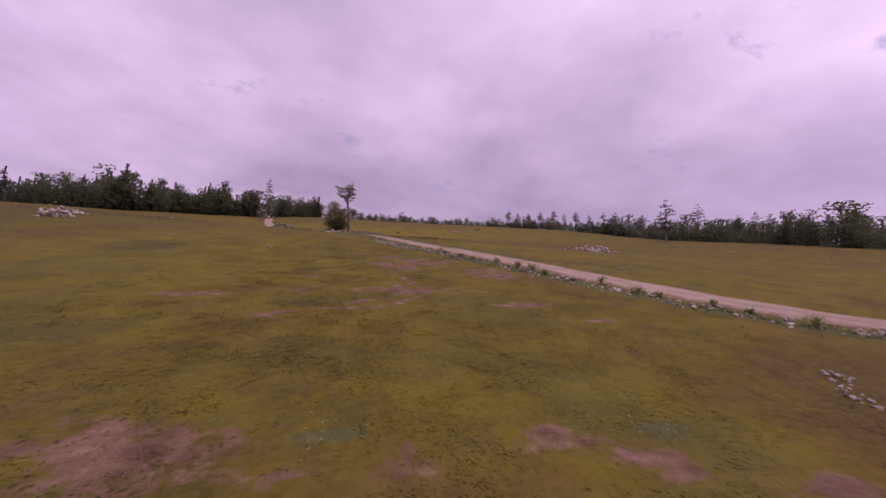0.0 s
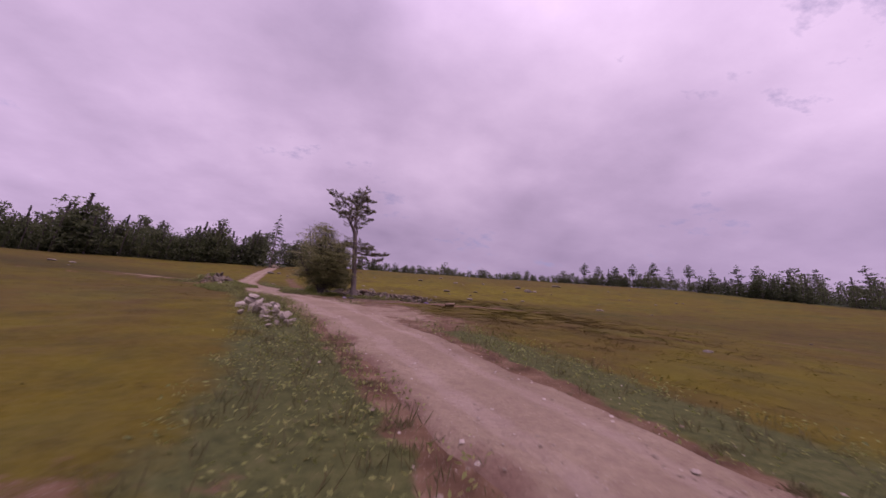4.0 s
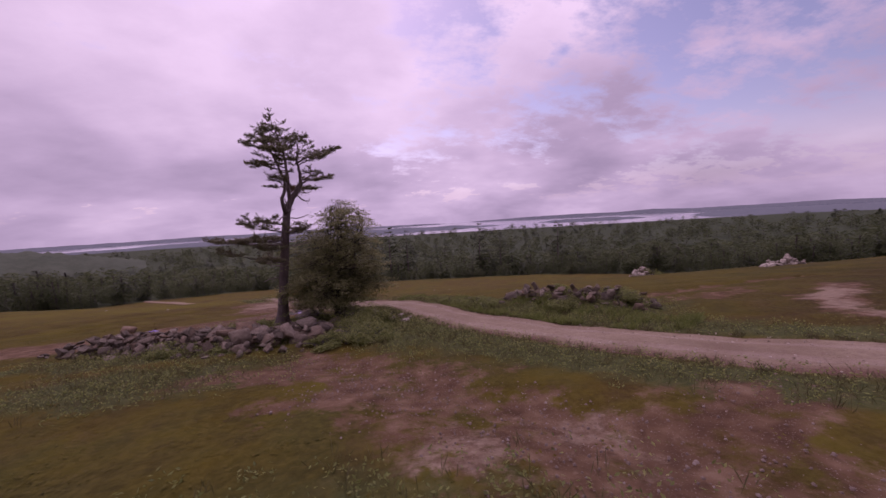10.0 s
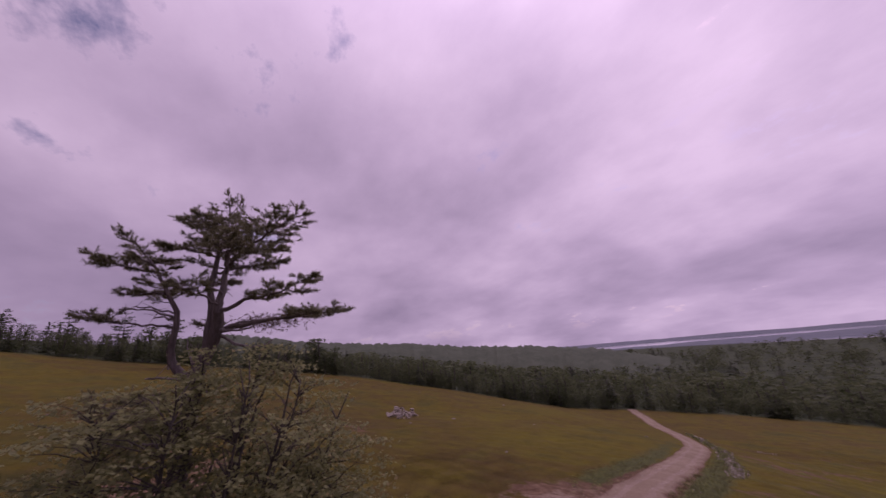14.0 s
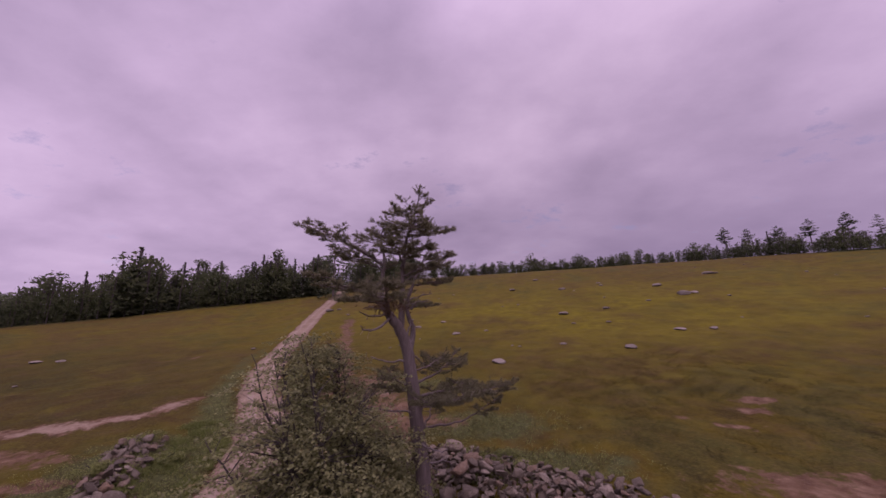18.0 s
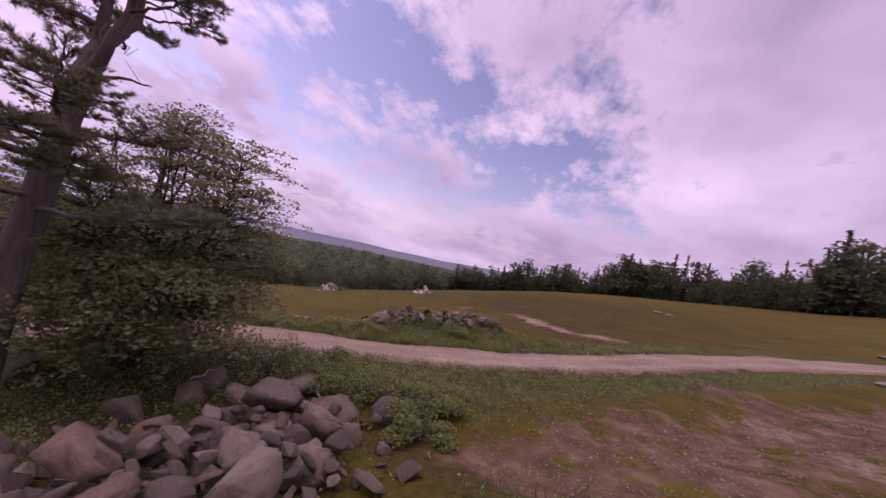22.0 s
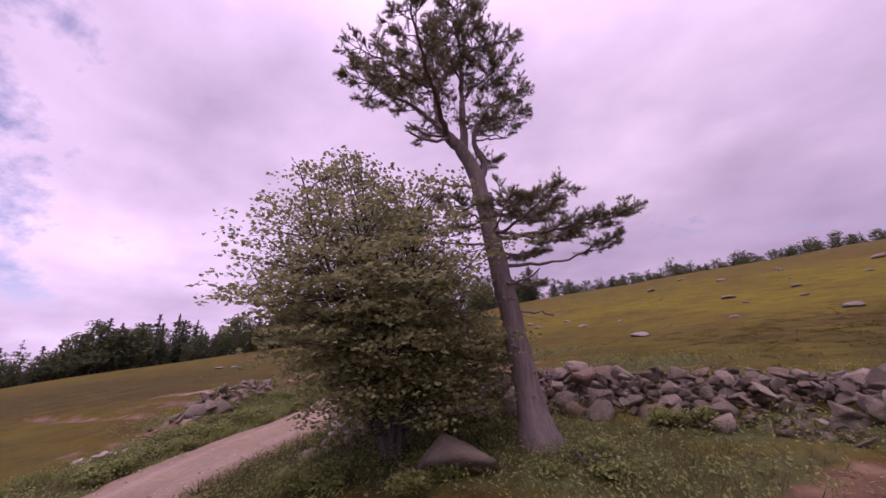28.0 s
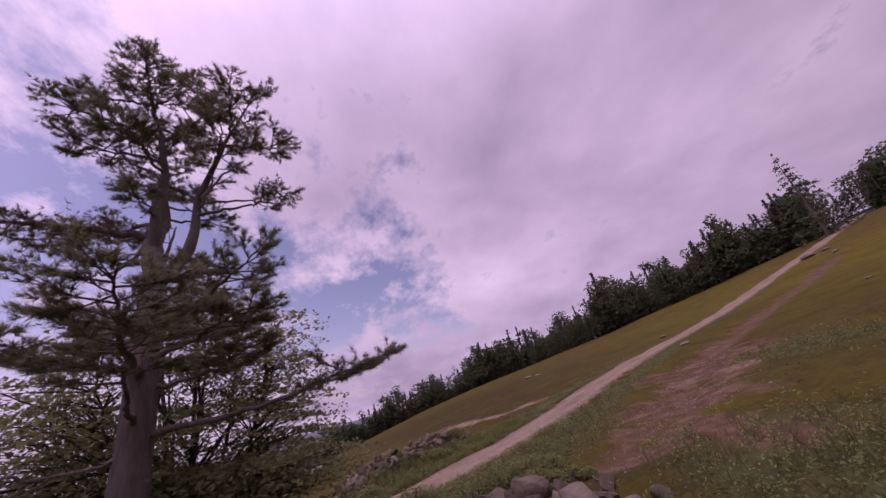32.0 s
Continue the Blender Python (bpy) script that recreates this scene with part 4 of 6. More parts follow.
MAPLE_ARMS = [((-0.6, 1.7, 4.5), 9), ((-1.0, 2.2, 3.7), 9), ((-0.5, -2.4, 4.5), 9), ((-0.5, -1.2, 6.05), 8), ((-0.4, 0.2, 5.7), 8), ((-0.1, -3.1, 2.75), 13), ((-2.2, 1.8, 2.9), 11), ((-1.1, -2.5, 3.9), 10), ((-1.9, 1.3, 3.5), 10),
              ((-2.5, -0.5, 2.6), 11), ((-2.2, -2.1, 3.0), 11), ((2.3, -1.8, 3.1), 10), ((1.9, -1.6, 4.3), 10), ((1.7, -0.6, 5.0), 9), ((2.4, -0.4, 3.6), 10), ((-2.7, 0.5, 1.6), 11), ((1.2, 2.9, 2.6), 8), ((-2.1, -1.3, 4.0), 9), ((-0.4, -2.8, 3.4), 10), ((0.6, -2.6, 3.9), 8), ((-2.2, 0.9, 4.3), 9)]


def build_maple():
    rng = np.random.RandomState(5)
    MAPLE[2] = ground_z(MAPLE[0], MAPLE[1])
    tree = thing("maple_tree", "bushy many-stemmed maple with olive-green leaves down to the ground", "tree", tuple(MAPLE))
    stems = []
    for k in range(13):
        a = k * 2.4 + rng.uniform(-0.4, 0.4)
        spread = rng.uniform(0.7, 2.1) if k else 0.2
        top = rng.uniform(4.2, 5.7) - 0.5 * max(0, spread - 1.2) if k else 6.0
        c, s = math.cos(a), math.sin(a)
        lean = np.array([-0.5, -0.8, 0.0])
        knots = [np.array([d * c, d * s, z]) + lean * w for d, z, w in ((0.10, -0.3, 0), (0.2, 0.3, 0.02), (spread * 0.42, top * 0.35, 0.22), (spread * 0.8, top * 0.7, 0.65), (spread, top, 1.0))]
        p = curve_points(knots, 20, rng, 0.02)
        stems.append(p)
        part("stem", mesh_np("stem", *tube(p, np.linspace(0.075 + 0.03 * (k == 0), 0.008, 20), 8), True), M_MAPLE_BARK, tree)
    allp = np.concatenate(stems)
    cl = []
    for c, h, n in MAPLE_CROWN:
        d = rng.normal(0, 1, (n, 3))
        d /= np.linalg.norm(d, axis=1)[:, None]
        lump = 1 + 0.25 * np.sin(d[:, :1] * 5 + c[0] * 9) * np.sin(d[:, 2:] * 6 + c[1] * 7)
        cl.append(np.array(c) + d * lump * rng.uniform(0.2, 1.0, (n, 1)) ** 0.4 * h)
    cl = np.concatenate(cl)
    cl = cl[cl[:, 2] > 0.35]
    for tip, n in MAPLE_ARMS:
        tip = np.array(tip) * (0.88 if tip[0] < 0 else 1, 1, 1)
        a = allp[np.argmin(np.linalg.norm(allp - tip * (0.12, 0.12, 0.6), axis=1))]
        p = curve_points([a, a * 0.45 + tip * 0.55 + (0, 0, 0.12), tip], 10, rng, 0.03)
        part("branch", mesh_np("branch", *tube(p, np.linspace(0.034, 0.006, 10), 6), True), M_MAPLE_BARK, tree)
        cl = np.concatenate([cl, p[5:][rng.randint(0, 5, n)] + rng.normal(0, 0.18, (n, 3)) * (1, 1, 0.3)])
    # each spray is a flat, slightly drooping fan of leaves at the end of a twig
    wood, pl = [], []
    axis = np.array([-0.35, -0.55, 0.0])
    for q in cl:
        d = np.linalg.norm((allp - q) * (1, 1, 1.4) + (0, 0, 0.5), axis=1)
        s = allp[np.argmin(d)]
        wood.append(tube(np.array([s, (s + q) / 2 + (0, 0, 0.05) + rng.normal(0, 0.05, 3), q]), [0.013, 0.008, 0.003], 4))
        out = (q - s) * (1, 1, 0) + (q - axis) * (0.4, 0.4, 0) + rng.normal(0, 0.2, 3) * (1, 1, 0)
        out /= np.linalg.norm(out) + 1e-9
        side = np.array([-out[1], out[0], 0.0])
        m = rng.randint(29, 42)
        u, w = rng.uniform(-0.35, 0.6, m), rng.normal(0, 0.20, m)
        w *= 1.1 - 0.9 * np.clip(u, 0, 0.6)
        pl.append(q + u[:, None] * out + w[:, None] * side + np.stack([0 * u, 0 * u, 0.05 - 0.16 * u - 0.25 * w ** 2 + rng.normal(0, 0.025, m)], -1))
    part("twig_spray", mesh_np("twig_spray", *join(wood)), M_MAPLE_BARK, tree)
    pl = np.concatenate(pl)
    pl = pl[pl[:, 2] > 0.10]
    for name, sel in (("lower_foliage", pl[:, 2] < 2.4), ("upper_foliage", pl[:, 2] >= 2.4)):
        part(name, mesh_np(name, *leaves(rng, pl[sel], 0.076, 0.55)), M_LEAF, tree)


build_maple()


# ---------------------------------------------------------------- stones
def stone_mesh(seed, points=36, boxy=3.0, flat=0.72, material=None, steps=2):
    rng = np.random.RandomState(seed)
    d = rng.normal(0, 1, (points, 3))
    d /= (np.abs(d) ** boxy).sum(1)[:, None] ** (1 / boxy)
    d *= rng.uniform(0.80, 1.10, (points, 1)) * (1.0, rng.uniform(0.55, 0.85), flat * rng.uniform(0.75, 1.1))
    bm = bmesh.new()
    for q in d:
        bm.verts.new(q)
    hull = bmesh.ops.convex_hull(bm, input=bm.verts)
    bmesh.ops.delete(bm, geom=[g for g in hull["geom_interior"] if isinstance(g, bmesh.types.BMVert)], context="VERTS")
    bmesh.ops.bevel(bm, geom=bm.edges, offset=0.05, segments=steps, affect="EDGES", clamp_overlap=True)
    me = bpy.data.meshes.new("stone")
    bm.to_mesh(me)
    bm.free()
    me.materials.append(material or M_STONE)
    return me


def boulder_mesh(seed, material=None):
    rng = np.random.RandomState(seed)
    bm = bmesh.new()
    bmesh.ops.create_icosphere(bm, subdivisions=3, radius=1)
    off = Vector(rng.uniform(-50, 50, 3))
    cuts = [(Vector(rng.normal(0, 1, 3)).normalized(), rng.uniform(0.62, 0.9)) for _ in range(7)]
    for v in bm.verts:
        p = v.co.copy()
        for n, lim in cuts:
            over = p.dot(n) - lim
            if over > 0:
                p -= n * over * 0.85
        p *= 1 + 0.10 * noise.noise(p * 1.3 + off) + 0.035 * noise.noise(p * 4.0 + off)
        p.z *= 0.72
        v.co = p
    me = bpy.data.meshes.new("stone")
    bm.to_mesh(me)
    bm.free()
    for f in me.polygons:
        f.use_smooth = True
    me.materials.append(material or M_STONE)
    return me


def block_mesh(seed, material):
    """A big angular fieldstone with worn edges."""
    rng = np.random.RandomState(seed)
    d = rng.normal(0, 1, (15, 3))
    d /= (np.abs(d) ** 3.2).sum(1)[:, None] ** (1 / 3.2)
    d *= (1.0, rng.uniform(0.65, 0.85), rng.uniform(0.52, 0.72))
    bm = bmesh.new()
    for q in d:
        bm.verts.new(q)
    hull = bmesh.ops.convex_hull(bm, input=bm.verts)
    bmesh.ops.delete(bm, geom=[g for g in hull["geom_interior"] if isinstance(g, bmesh.types.BMVert)], context="VERTS")
    bmesh.ops.bevel(bm, geom=bm.edges, offset=0.07, segments=2, affect="EDGES", clamp_overlap=True)
    bmesh.ops.triangulate(bm, faces=bm.faces)
    bmesh.ops.subdivide_edges(bm, edges=[e for e in bm.edges if e.calc_length() > 0.3], cuts=2, use_grid_fill=True)
    bmesh.ops.triangulate(bm, faces=bm.faces)
    off = Vector(rng.uniform(-50, 50, 3))
    for v in bm.verts:
        v.co *= 1 + 0.05 * noise.noise(v.co * 2.2 + off) + 0.022 * noise.noise(v.co * 7 + off)
    me = bpy.data.meshes.new("stone")
    bm.to_mesh(me)
    bm.free()
    for f in me.polygons:
        f.use_smooth = True
    me.materials.append(material)
    return me


STONES = [stone_mesh(100 + k, 10 + 3 * (k % 4), 3.0 + 1.2 * (k % 3), 0.36 + 0.07 * (k % 5)) for k in range(16)]
PALE_STONES = [stone_mesh(150 + k, 15 + 3 * (k % 4), 2.6 + 0.6 * (k % 3), 0.45 + 0.07 * (k % 4), M_PALE, 1) for k in range(8)]
ROUND_STONES = [boulder_mesh(280 + k, M_PALE) for k in range(5)]
PALE_BOULDERS = [boulder_mesh(260 + k, M_LICHEN) for k in range(5)]
BOULDERS = [boulder_mesh(200 + k) for k in range(5)] + [block_mesh(230 + k, M_TAN) for k in range(4)] + [block_mesh(240 + k, M_STONE) for k in range(5)]


def put_stone(parent, place, size, rng, me=None, name="stone", turn=None):
    ob = new(name, me or STONES[rng.randint(len(STONES))])
    ob.location = place
    ob.rotation_euler = turn or (rng.normal(0, 0.42), rng.normal(0, 0.42), rng.uniform(0, 6.28))
    s = size * rng.uniform(0.9, 1.1, 3)
    ob.scale = s
    if parent:
        ob.parent = parent
    return ob


def stone_pile(label, spine, half, high, count, sizes, seed, bigs=(), group="", kit=None, tops=()):
    """A heap of stones dropped one on another along a line, over a low mound of rubble."""
    rng = np.random.RandomState(seed)
    spine = np.asarray(spine, float)
    mid = spine.mean(0)
    base = Vector((mid[0], mid[1], ground_z(*mid)))
    pile = thing("stone_pile", label, "stone pile", tuple(base), group)
    seg = np.linalg.norm(np.diff(spine, axis=0), axis=1)
    cum = np.r_[0, np.cumsum(seg)]

    def crest(x, y):
        d = far_from(spine, np.array([x]), np.array([y]))[0]
        return high * max(0.0, 1 - (d / half) ** 2)

    done = []

    def drop(x, y, r, me=None, turn=None):
        g = ground_z(x, y)
        z = g + 0.30 * r
        for a, b, c, q in done:
            d = math.hypot(a - x, b - y)
            if d < (q + r) * 0.80:
                z = max(z, c + 0.46 * (q + r) * math.sqrt(max(0, 1 - (d / (q + r)) ** 2)))
        if z > g + crest(x, y) + 0.35 * r:
            return False
        done.append((x, y, z, r * 0.8))
        put_stone(pile, (x - base.x, y - base.y, z - base.z), r, rng, me or (kit and kit[rng.randint(len(kit))]), turn=turn)
        return True

    for x, y, r, k in bigs:
        drop(x, y, r, ROUND_STONES[k % 5] if kit else BOULDERS[k % len(BOULDERS)])
    tries = 0
    while len(done) < count and tries < count * 6:
        tries += 1
        s = rng.uniform(0, cum[-1])
        i = min(np.searchsorted(cum, s, side="right") - 1, len(seg) - 1)
        p = spine[i] + (spine[i + 1] - spine[i]) * (s - cum[i]) / seg[i]
        x, y = p + rng.normal(0, half * 0.42, 2)
        if far_from(spine, np.array([x]), np.array([y]))[0] < half:
            u = rng.rand()
            drop(x, y, sizes[0] + (sizes[1] - sizes[0]) * u ** 1.7)
    for x, y, r, k in tops:
        z = max([ground_z(x, y) + 0.3 * r] + [c + 0.15 * r for a, d, c, q in done if math.hypot(a - x, d - y) < 0.7 * r])
        put_stone(pile, (x - base.x, y - base.y, z - base.z), r, rng, BOULDERS[k % len(BOULDERS)])
    return pile


PILE_LABEL = "long loose heap of grey and tan fieldstones beside the pine"
stone_pile(PILE_LABEL, [(-1.1, 4.4), (0.3, 3.9), (1.9, 3.2), (4.2, 2.3), (6.0, 1.8)], 2.1, 0.46, 760, (0.08, 0.26), 3,
           [(-2.95, 5.1, 0.31, 0), (-2.1, 4.45, 0.55, 11), (-1.55, 3.7, 0.42, 9), (-1.4, 3.1, 0.36, 13), (-2.5, 1.5, 0.36, 2), (-1.85, 1.7, 0.34, 12), (-2.25, 3.4, 0.38, 9), (-0.9, 1.7, 0.40, 11), (-1.7, 4.95, 0.36, 13), (-2.3, 2.4, 0.30, 5),
            (-1.40, 4.75, 0.42, 5), (-0.80, 4.95, 0.44, 6), (-1.70, 3.55, 0.44, 11), (-0.70, 3.65, 0.44, 13), (-2.10, 2.95, 0.34, 9), (-1.20, 4.15, 0.38, 5), (0.35, 5.00, 0.44, 5), (0.65, 3.35, 0.37, 6), (-0.50, 2.75, 0.40, 6), (0.80, 4.65, 0.31, 7), (1.40, 3.90, 0.31, 8), (1.00, 4.05, 0.31, 9), (-0.40, 4.15, 0.38, 11), (1.00, 1.50, 0.34, 11), (0.90, 2.30, 0.36, 12), (0.20, 2.45, 0.36, 13),
            (0.50, 1.60, 0.26, 9), (1.90, 1.50, 0.36, 10), (3.40, 3.30, 0.29, 10), (2.60, 2.40, 0.31, 11), (5.20, 1.60, 0.32, 13), (-1.90, 2.45, 0.32, 9), (4.30, 3.20, 0.31, 8), (3.00, 0.90, 0.29, 7), (4.40, 0.80, 0.27, 9), (0.00, 5.65, 0.34, 6)],
           tops=[(0.55, 3.2, 0.46, 5), (0.2, 5.0, 0.42, 6), (0.9, 4.1, 0.36, 10), (1.0, 2.5, 0.38, 11), (-0.3, 4.4, 0.36, 8), (1.5, 3.5, 0.34, 5)])
stone_pile("weed-grown heap of dark stones across the gravel road", [(-11.6, 0.6), (-13.3, 3.0), (-14.9, 5.0)], 1.5, 0.40, 190, (0.10, 0.28), 4,
           [(-11.75, 0.55, 0.44, 0), (-11.2, 0.95, 0.40, 2), (-11.9, 1.3, 0.36, 6), (-12.2, 0.6, 0.3, 9), (-11.3, 0.0, 0.30, 8), (-12.7, 2.9, 0.34, 12), (-14.2, 4.4, 0.32, 3), (-12.4, 1.9, 0.32, 7), (-13.4, 3.9, 0.26, 10), (-15.4, 5.7, 0.28, 11)])
stone_pile("small far heap of pale stones in the field", [(-35.2, -18.0), (-37.0, -19.4)], 1.7, 1.0, 45, (0.18, 0.45), 6, kit=PALE_STONES)
stone_pile("broad mound of pale stones on the eastern slope", [(38.6, -19.4), (42.4, -21.4)], 2.3, 1.15, 110, (0.16, 0.42), 7, kit=PALE_STONES)
stone_pile("scattered heap of pale field stones", [(-44.0, -8.6), (-40.6, -7.8)], 1.6, 0.7, 40, (0.18, 0.42), 9, kit=PALE_STONES)
stone_pile("line of stones along the verge of the gravel road", [(-1.9, -14.6), (0.2, -18.2), (2.2, -22.0)], 0.8, 0.45, 60, (0.10, 0.28), 10, kit=PALE_STONES)
STONY = "band of pale stones lying in the ditch beside the gravel road"
stone_pile(STONY, VERGE[:4], 0.85, 0.20, 300, (0.05, 0.14), 12, kit=PALE_STONES)
stone_pile(STONY, VERGE[3:], 0.95, 0.20, 300, (0.05, 0.17), 15, kit=PALE_STONES)
stone_pile("short line of pale stones in the field", [(18.6, -64.9), (17.2, -66.3)], 0.35, 0.12, 26, (0.04, 0.10), 16, kit=PALE_STONES)
stone_pile("row of pale and tan stones at the foot of the maple", [(-5.4, 1.8), (-4.6, 0.4), (-4.2, -0.6), (-3.4, -2.2)], 0.6, 0.3, 40, (0.07, 0.17), 13,
           [(-5.5, 0.75, 0.19, 6), (-4.75, 0.85, 0.12, 5), (-4.7, 0.55, 0.11, 5), (-4.45, 0.95, 0.14, 8), (-4.25, 0.2, 0.16, 7), (-4.15, -0.25, 0.18, 11), (-4.7, -0.5, 0.12, 8), (-5.1, -0.75, 0.12, 6), (-4.5, -1.0, 0.12, 9), (-4.25, -1.35, 0.19, 7), (-3.45, -2.2, 0.19, 6),
            (-3.0, -2.0, 0.17, 12), (-4.9, 2.3, 0.22, 10), (-4.9, 1.7, 0.22, 13), (-5.7, 0.5, 0.09, 8), (-5.6, 2.6, 0.20, 6)], kit=PALE_STONES)
stone_pile("small pile of stones beside the road", [(-10.0, -2.6), (-10.7, -1.9)], 0.8, 0.22, 26, (0.06, 0.17), 14, kit=PALE_STONES)


def lone_rock(name, label, x, y, size, k, seed, sink=0.25, group="", shape=None):
    rng = np.random.RandomState(seed)
    ob = put_stone(None, (x, y, ground_z(x, y) + size * (0.5 - sink) * (1.0 if name == "boulder" else 0.45)), size, rng, (PALE_BOULDERS[k % 5] if name == "field_rock" else BOULDERS[k % len(BOULDERS) if k > 99 else k % 5]), name, (0, 0, rng.uniform(0, 6)))
    ob.scale = (size, size * rng.uniform(0.6, 0.9), size * (rng.uniform(0.55, 0.8) if name == "boulder" else rng.uniform(0.4, 0.62)))
    if shape:
        ob.scale = [size * q for q in shape]
    return tagged(ob, label, "rock", group)


lone_rock("boulder", "big rounded granite boulder at the foot of the maple", -0.85, -1.5, 0.62, 109, 21, 0.12, shape=(1.1, 0.85, 0.8))
lone_rock("boulder", "pale pink boulder at the edge of the dirt track", 8.5, -3.2, 0.50, 104, 24, 0.25, shape=(1.25, 0.85, 0.6))
lone_rock("boulder", "round boulder half hidden in weeds", -3.3, 3.0, 0.45, 1, 23, 0.2)
FIELD_ROCKS = [(-8.5, 38.2, 0.6), (2.35, 21.0, 0.75), (-2.7, 33.4, 0.6), (14.2, 24.0, 0.7), (21.4, 30.0, 0.6), (31.8, 49, 1.3), (33.6, 49.6, 0.8), (-45.6, 20.8, 0.6), (-43.4, 21.4, 0.5), (-26.2, 28.2, 0.4),
               (-15, 20.4, 0.35), (33, 18.6, 0.6), (12, 42, 0.8), (18.5, 44, 0.6), (-30, 55, 0.9), (-28.4, 56, 0.6), (-24, 50, 0.5), (6.3, 67, 0.9), (13, 80, 0.8), (16, 62.5, 0.7), (32.4, 59, 1.0), (-11, 44, 0.6), (45.4, 66.4, 1.1), (46.6, 66, 0.7)]
for k, (x, y, s) in enumerate(FIELD_ROCKS):
    lone_rock("field_rock", "pale lichen-grey rock half sunk in the barren", x, y, s, k, 300 + k, 0.28, "rocks on the hillside")
rr = random.Random(8)
for k in range(34):
    x, y = rr.uniform(-14, 62), rr.uniform(26, 84)
    if far_from(ROAD_L, np.array([x]), np.array([y]))[0] > 4:
        lone_rock("field_rock", "pale lichen-grey rock half sunk in the barren", x, y, rr.uniform(0.16, 0.5), k, 400 + k, 0.3, "rocks on the hillside")
for k in range(22):
    x, y = rr.uniform(-60, 70), rr.uniform(-50, 16)
    if far_from(ROAD_L, np.array([x]), np.array([y]))[0] > 4 and math.hypot(x, y) > 22:
        lone_rock("field_rock", "small pale rock in the low growth", x, y, rr.uniform(0.15, 0.35), k, 500 + k, 0.3, "rocks on the hillside")


def gravel(count, seed):
    """Loose pebbles washed out over the bare soil."""
    rng = np.random.RandomState(seed)
    x, y = np.concatenate([rng.normal(-7, 4.5, count), rng.normal(-1, 4.5, count // 2), rng.normal(3, 3.5, count // 2)]), np.concatenate([rng.normal(13, 4, count), rng.normal(9.5, 2, count // 2), rng.normal(-6, 4, count // 2)])
    keep = rng.rand(len(x)) < np.clip(dirt_mask(x, y) * 1.6 - 0.55, 0, 1)
    x, y = x[keep], y[keep]
    box = np.array([(-1, -1, -0.5), (1, -1, -0.5), (1, 1, -0.5), (-1, 1, -0.5), (-0.6, -0.7, 0.5), (0.7, -0.6, 0.5), (0.6, 0.7, 0.45), (-0.7, 0.6, 0.5)])
    quads = np.array([(0, 1, 5, 4), (1, 2, 6, 5), (2, 3, 7, 6), (3, 0, 4, 7), (4, 5, 6, 7)])
    n = len(x)
    s = (0.006 + 0.017 * rng.rand(n) ** 3)[:, None, None]
    a = rng.uniform(0, 6.28, n)
    v = box[None] * s * rng.uniform(0.6, 1.3, (n, 8, 3))
    c, d = np.cos(a)[:, None], np.sin(a)[:, None]
    v = np.stack([v[..., 0] * c - v[..., 1] * d + x[:, None], v[..., 0] * d + v[..., 1] * c + y[:, None], v[..., 2] + (height(x, y) + 0.01 - 0.12 * np.exp(-(far_from(GULLY_L, x, y) / 0.9) ** 2))[:, None]], -1)
    f = (quads[None] + 8 * np.arange(n)[:, None, None]).reshape(-1, 4)
    m = Mat("pale_gravel", 0.85, 0.2)
    m.color(m.ramp(m.random(island=True), (0.0, (0.13, 0.095, 0.075)), (0.8, (0.175, 0.13, 0.105)), (1.0, (0.26, 0.215, 0.185))))
    tagged(part("gravel", mesh_np("gravel", v.reshape(-1, 3), f), m.m, None), "pale loose gravel washed over bare reddish soil", "gravel", kind="stuff")


gravel(15000, 31)


def road_pebbles(count, seed):
    """Small loose stones and clods on the gravel road."""
    rng = np.random.RandomState(seed)
    line = smooth_line(ROAD[5:16], 0.5)
    p = line[rng.randint(0, len(line), count)] + rng.normal(0, 0.85, (count, 2))
    s = (0.008 + 0.022 * rng.rand(count) ** 4)[:, None, None]
    box = np.array([(-1, -1, -0.4), (1, -1, -0.4), (1, 1, -0.4), (-1, 1, -0.4), (-0.6, -0.7, 0.5), (0.7, -0.6, 0.5), (0.6, 0.7, 0.45), (-0.7, 0.6, 0.5)])
    quads = np.array([(0, 1, 5, 4), (1, 2, 6, 5), (2, 3, 7, 6), (3, 0, 4, 7), (4, 5, 6, 7)])
    v = box[None] * s * rng.uniform(0.6, 1.3, (count, 8, 3))
    v = v + np.stack([p[:, 0], p[:, 1], height(p[:, 0], p[:, 1]) + 0.045], -1)[:, None]
    m = Mat("road_stone", 0.9, 0.15)
    m.color(m.ramp(m.random(island=True), (0.0, (0.16, 0.120, 0.085)), (0.5, (0.23, 0.18, 0.135)), (1.0, (0.42, 0.36, 0.30))))
    tagged(part("road_gravel", mesh_np("road_gravel", v.reshape(-1, 3), (quads[None] + 8 * np.arange(count)[:, None, None]).reshape(-1, 4)), m.m, None), "small loose stones and clods on the road", "gravel", kind="stuff")


road_pebbles(3600, 32)


